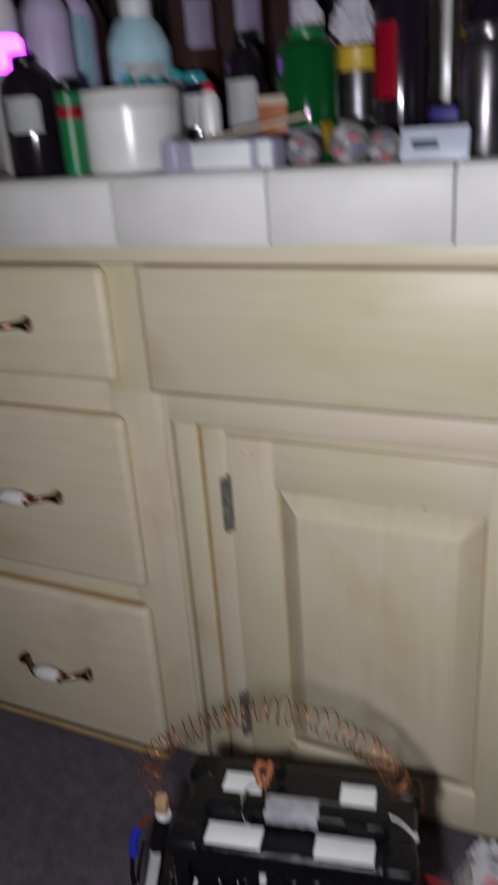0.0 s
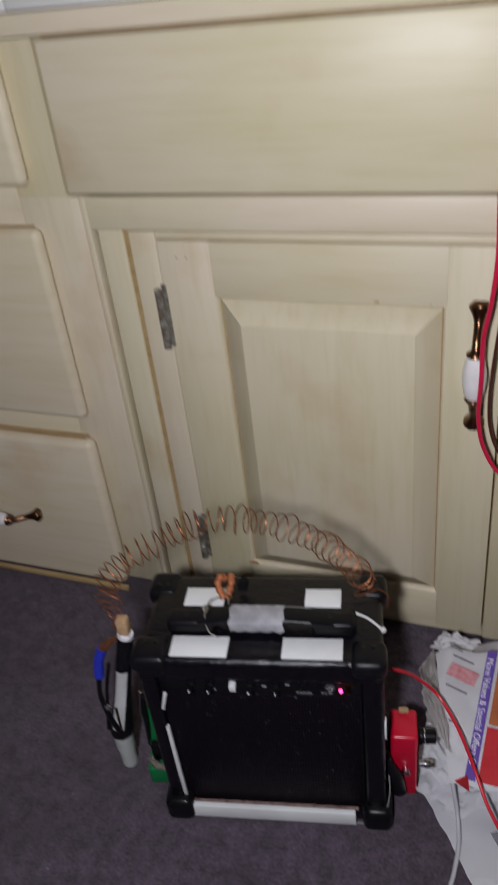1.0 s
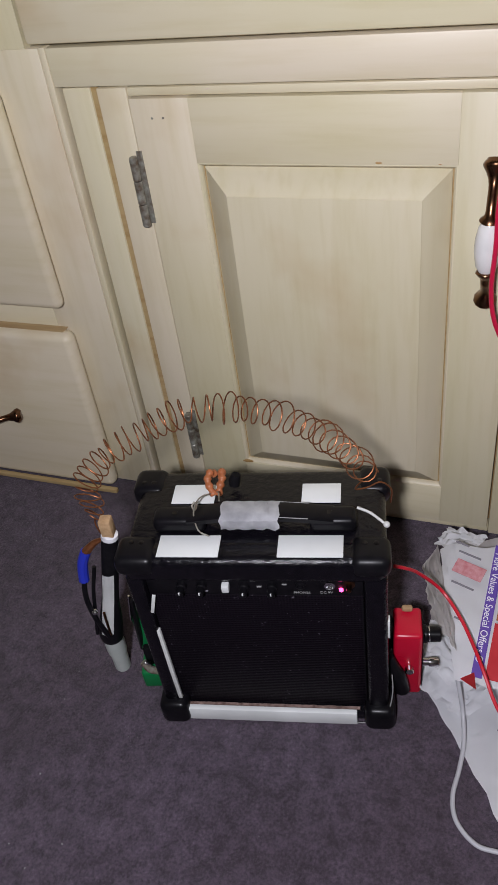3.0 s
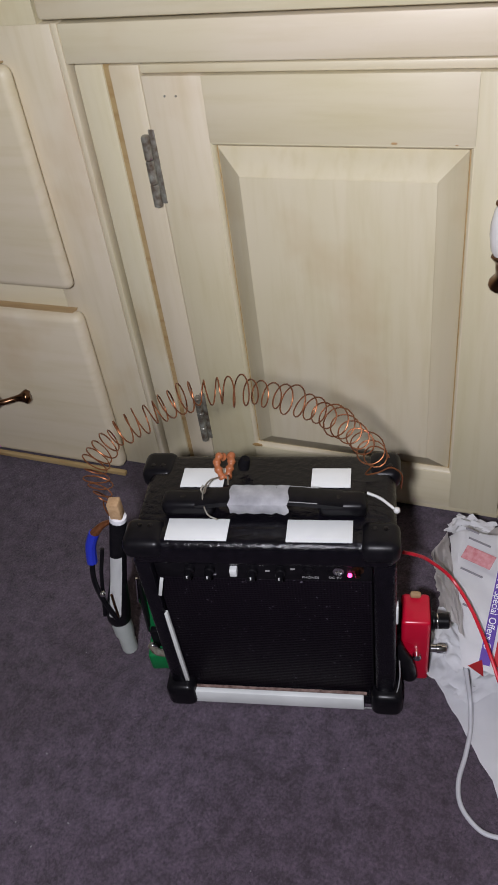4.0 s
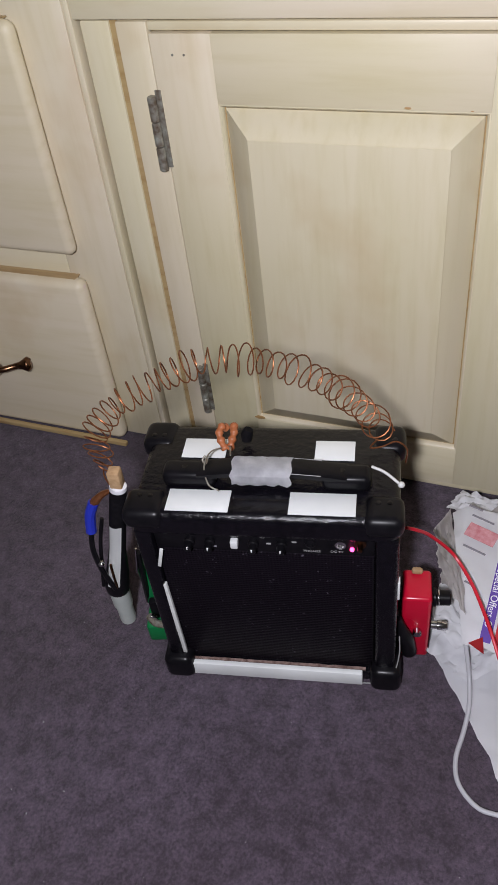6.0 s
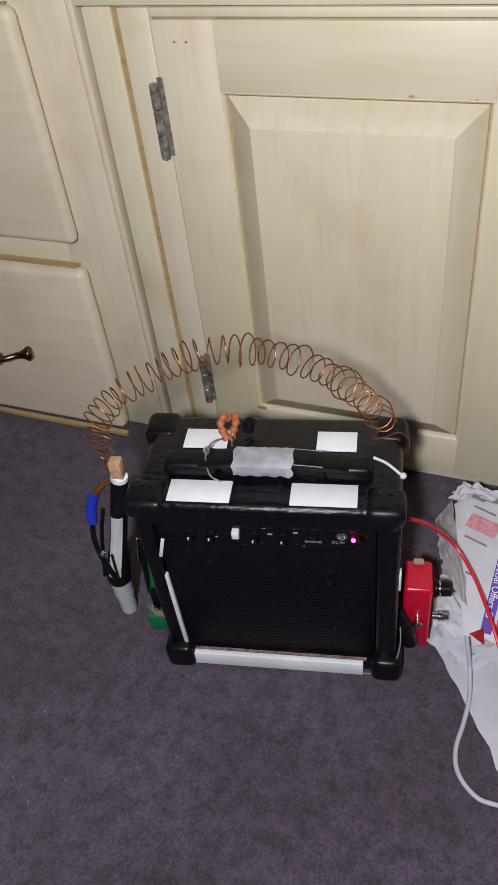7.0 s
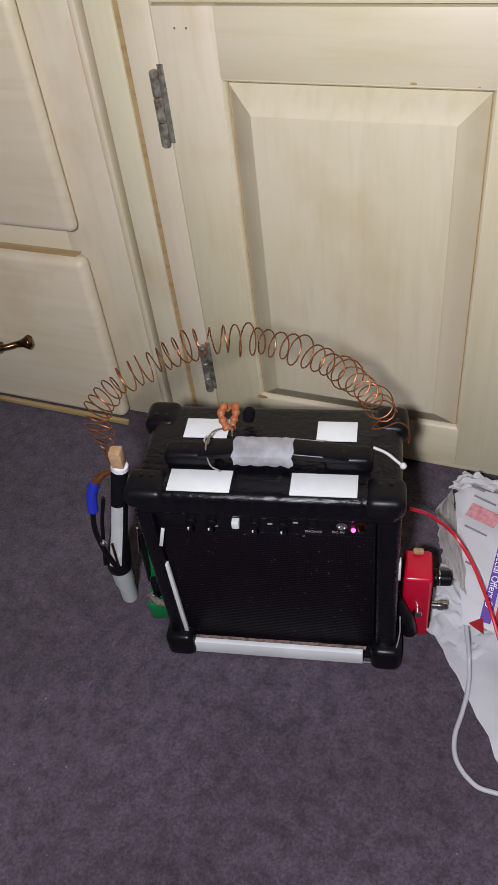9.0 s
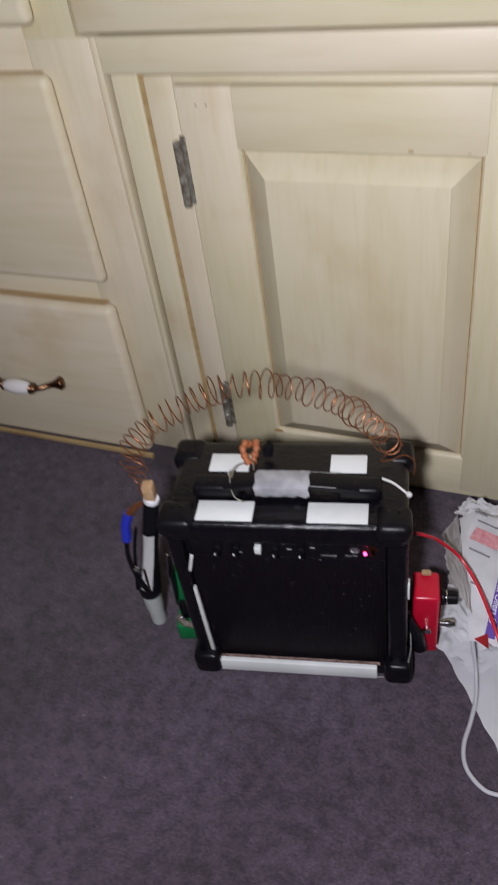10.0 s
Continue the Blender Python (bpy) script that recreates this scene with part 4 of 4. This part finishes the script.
W = STICKER
bottle("bottle", "dark bottle with a white label on the tiled worktop", -0.352, 0.06, 0.037, 0.150, BLACK_GLASS, CAP_BLACK, 0.4, 0.02, [(W, 0.058, 0.100, -14, 56)], 0.8)
lamp = bottle("violet_lamp", "white bottle-shaped lamp glowing violet at its base", -0.465, 0.16, 0.026, 0.26, TUB_WHITE, CAP_WHITE, 0.5, 0.02, [], 0.85, "lamp")
part("glow_band", ring(0.0268, 0.140, 0.185), VIOLET_GLOW, lamp, "glowing violet band")
bottle("bottle", "tall lavender plastic bottle with a pale green foot", -0.338, 0.10, 0.030, 0.235, LAVENDER, CAP_WHITE, 0.4, 0.025, [(PIPE, 0.006, 0.060, -180, 180)], 0.85)
bottle("bottle", "bottle with a pale teal label behind the lavender one", -0.350, 0.18, 0.026, 0.24, LAVENDER, CAP_WHITE, 0.45, 0.025, [(SKY, 0.115, 0.20, -70, 80)], 0.85)
tube = thing("green_tube", "green tube with a red band and a black cap", "tube", pose(-0.262, 0.020, DECK))
part("body", lathe([(0.010, 0), (0.0145, 0.002), (0.0150, 0.02), (0.0150, 0.098), (0.013, 0.100)], 22), GREEN, tube)
part("band", ring(0.0156, 0.070, 0.084), RED, tube, "red band")
part("cap", lathe([(0.0152, 0.100), (0.0158, 0.1015), (0.0158, 0.112), (0.014, 0.1135)], 22), PLASTIC, tube)
tub = thing("white_tub", "large round white plastic tub with a lid", "tub", pose(-0.222, 0.090, DECK))
part("body", lathe([(0.057, 0.0), (0.062, 0.003), (0.0640, 0.02), (0.0645, 0.074), (0.0645, 0.078)], 40), TUB_WHITE, tub)
part("lid", lathe([(0.0650, 0.0782), (0.0668, 0.0795), (0.0668, 0.096), (0.0650, 0.0993), (0.052, 0.1003)], 40), TUB_WHITE, tub)
bottle("spray_bottle", "sky blue plastic bottle with a white cap", -0.264, 0.20, 0.043, 0.215, SKY, CAP_WHITE, 0.42, 0.055, [(W, 0.11, 0.135, 0, 75)], 0.74)
for i in range(4):
    bottle("vial", "small clear vial with a teal lid", -0.255 + 0.024 * i, 0.145 + 0.006 * (i % 2), 0.0085, 0.118 - 0.004 * (i % 3), GLASS, TEAL, 0.8, 0.012, [], 0.9)
bottle("bottle", "dark bottle with a teal shiny lid and white label", -0.150, 0.14, 0.0175, 0.112, BLACK_GLASS, TEAL, 0.75, 0.018, [(W, 0.050, 0.088, -60, 60)], 0.86)
bottle("slim_bottle", "slim white bottle with a red edge", -0.116, 0.11, 0.0125, 0.098, TUB_WHITE, RED, 0.5, 0.014, [(RED, 0.03, 0.075, -100, -50)], 0.8)
bottle("bottle", "dark bottle with a tall white label", -0.085, 0.15, 0.024, 0.150, BLACK_GLASS, CAP_BLACK, 0.45, 0.02, [(W, 0.020, 0.100, -42, 60)], 0.82)
for x, r, h in ((-0.214, 0.036, 0.30), (-0.139, 0.034, 0.29), (-0.06, 0.034, 0.26), (-0.40, 0.036, 0.27), (0.19, 0.036, 0.29), (0.26, 0.036, 0.25)):
    bottle("tall_bottle", "tall dark brown glass bottle at the back of the worktop", x, 0.27, r, h, BROWN_GLASS, CAP_BLACK, 0.36, 0.03, [(LAVENDER, 0.15, 0.21, 10, 70)] if x < 0 else [], 0.74)
# extra row, added to keep the gaps dark in front of the pale wall
for k in range(12):
    bottle("tall_bottle", "tall dark brown glass bottle at the back of the worktop", -0.60 + 0.078 * k, 0.36 + 0.012 * (k % 3), 0.036, 0.27 + 0.02 * ((k * 7) % 4), BLACK_GLASS if k % 3 else BROWN_GLASS, CAP_BLACK, 0.5, 0.03, [(PRINT_GREY, 0.12, 0.18, -40, 40)] if k % 4 == 1 else [], 0.86)
holder = thing("grey_dispenser", "low lavender-grey plastic dispenser with a white label", "dispenser", pose(-0.053, 0.005, DECK, 0, 0, -3))
part("base", box((-0.072, -0.014, 0.0), (0.072, 0.022, 0.036), 0.006, 3), SMOKE_CARD, holder)
part("cheek", box((-0.0735, -0.016, 0.0), (-0.048, 0.024, 0.0405), 0.008, 3), SMOKE_CARD, holder)
part("label", box((-0.030, -0.0150, 0.007), (0.044, -0.0138, 0.033), 0.0003), STICKER, holder, "blank white label")
part("label", box((0.054, -0.0150, 0.007), (0.070, -0.0138, 0.033), 0.0003), STICKER, holder, "blank white label")
stick = thing("wooden_stick", "pale flat wooden stick resting across the dispenser", "stick", pose(-0.030, 0.020, DECK + 0.0435, 0, -9, 6))
part("blade", box((-0.072, -0.006, -0.0022), (0.072, 0.006, 0.0022), 0.0018, 2), STICK, stick)
crate = thing("brown_box", "small brown cardboard box", "box", pose(-0.026, 0.10, DECK, 0, 0, 10))
part("body", box((-0.017, -0.012, 0.0), (0.017, 0.012, 0.068), 0.001), PRINT_ORANGE, crate)
part("lid", box((-0.0175, -0.0125, 0.0682), (0.0175, 0.0125, 0.078), 0.001), STICK, crate)
bottle("green_bottle", "glossy green glass bottle with a pale label", 0.006, 0.13, 0.037, 0.146, GREEN_GLASS, GREEN, 0.5, 0.02, [(PALE_BLUE, 0.012, 0.040, -60, 40), (YELLOW, 0.012, 0.045, 42, 70)], 0.86)
bottle("jar", "jar with a mustard band and white label", 0.056, 0.17, 0.025, 0.125, GUNMETAL, YELLOW, 0.92, 0.026, [(W, 0.020, 0.045, -80, 80)], 0.88, "jar")
bottle("wine_bottle", "tall black bottle with a dark red label", 0.122, 0.12, 0.031, 0.20, BLACK_GLASS, CAP_BLACK, 0.4, 0.03, [(RED, 0.065, 0.140, -70, 5)], 0.80)
bottle("flask", "dark brushed metal flask", 0.224, 0.07, 0.029, 0.125, GUNMETAL, GUNMETAL, 0.7, 0.02, [], 0.82, "flask")
bottle("bottle", "dark bottle with a silver and gold cap", 0.206, 0.16, 0.027, 0.18, BLACK_GLASS, CHROME, 0.7, 0.05, [(YELLOW, 0.118, 0.130, -60, -20)], 0.78)
can = thing("striped_can", "white and blue can", "can", pose(0.268, 0.055, DECK))
part("body", lathe([(0.015, 0), (0.017, 0.003), (0.0172, 0.118), (0.0155, 0.122)], 24), TUB_WHITE, can)
part("band", ring(0.0178, 0.010, 0.045), NAVY, can)
pack = thing("navy_box", "navy blue box lying behind the card", "box", pose(0.158, 0.165, DECK))
part("body", box((-0.022, -0.02, 0.0), (0.022, 0.02, 0.052), 0.001), NAVY, pack)
carton = thing("cream_carton", "tall narrow cream carton", "carton", pose(0.120, 0.32, DECK))
part("body", box((-0.016, -0.012, 0.0), (0.016, 0.012, 0.24), 0.001), TUB_WHITE, carton)
card = thing("name_card", "pale blue plastic card with dark handwriting", "card", pose(0.186, -0.002, DECK, -12, 0, 2))
part("plate", box((-0.034, -0.0015, 0.0), (0.034, 0.0015, 0.036), 0.0008), PALE_BLUE, card)
part("foot", box((-0.030, 0.0015, 0.0), (0.030, 0.016, 0.004), 0.0008), PALE_BLUE, card)
part("writing_bar", box((-0.022, -0.0022, 0.016), (0.004, -0.0014, 0.024), 0.0002), INK, card)
for x, r in ((0.036, 0.0185), (0.090, 0.0225), (0.128, 0.0185)):
    ball = thing("glass_ball", "clear glass ball with red and blue flecks", "glass ball", pose(x, 0.026, DECK + r), group="glass balls on the worktop")
    bm = bmesh.new()
    bmesh.ops.create_uvsphere(bm, u_segments=28, v_segments=18, radius=r)
    part("sphere", bm, GLASS, ball)
    for k, mat in enumerate((RED, NAVY, TUB_WHITE, TUB_WHITE, RED)):
        bm = bmesh.new()
        a = k * 2.4 + x * 40
        bmesh.ops.create_icosphere(bm, subdivisions=2, radius=r * 0.24, matrix=Matrix.Translation((r * 0.45 * math.cos(a), -r * 0.35 + r * 0.2 * math.sin(k), r * 0.5 * math.sin(a))) @ Matrix.Diagonal((1.3, 0.6, 1, 1)))
        part("fleck", bm, mat, ball)
for x, y, z, r, seed in ((0.035, 0.22, 0.150, 0.032, 3.0), (-0.022, 0.21, 0.155, 0.024, 8.0)):
    bundle = thing("crumpled_wrap", "crumpled pale plastic wrap piled among the bottles", "wrap", pose(x, y, DECK))
    bm = bmesh.new()
    bmesh.ops.create_icosphere(bm, subdivisions=4, radius=1.0)
    for v in bm.verts:
        d = v.co.normalized()
        k = 1 + 0.35 * (abs(noise.noise(d * 2.6 + Vector((seed, 0, 0)))) + 0.5 * abs(noise.noise(d * 6.0 + Vector((0, seed, 0)))) - 0.3)
        v.co = Vector((d.x * r * k, d.y * r * 0.8 * k, max(0.0, z * 0.62 + d.z * z * 0.62 * k)))
    part("film", bm, WRAP, bundle, smooth=False)
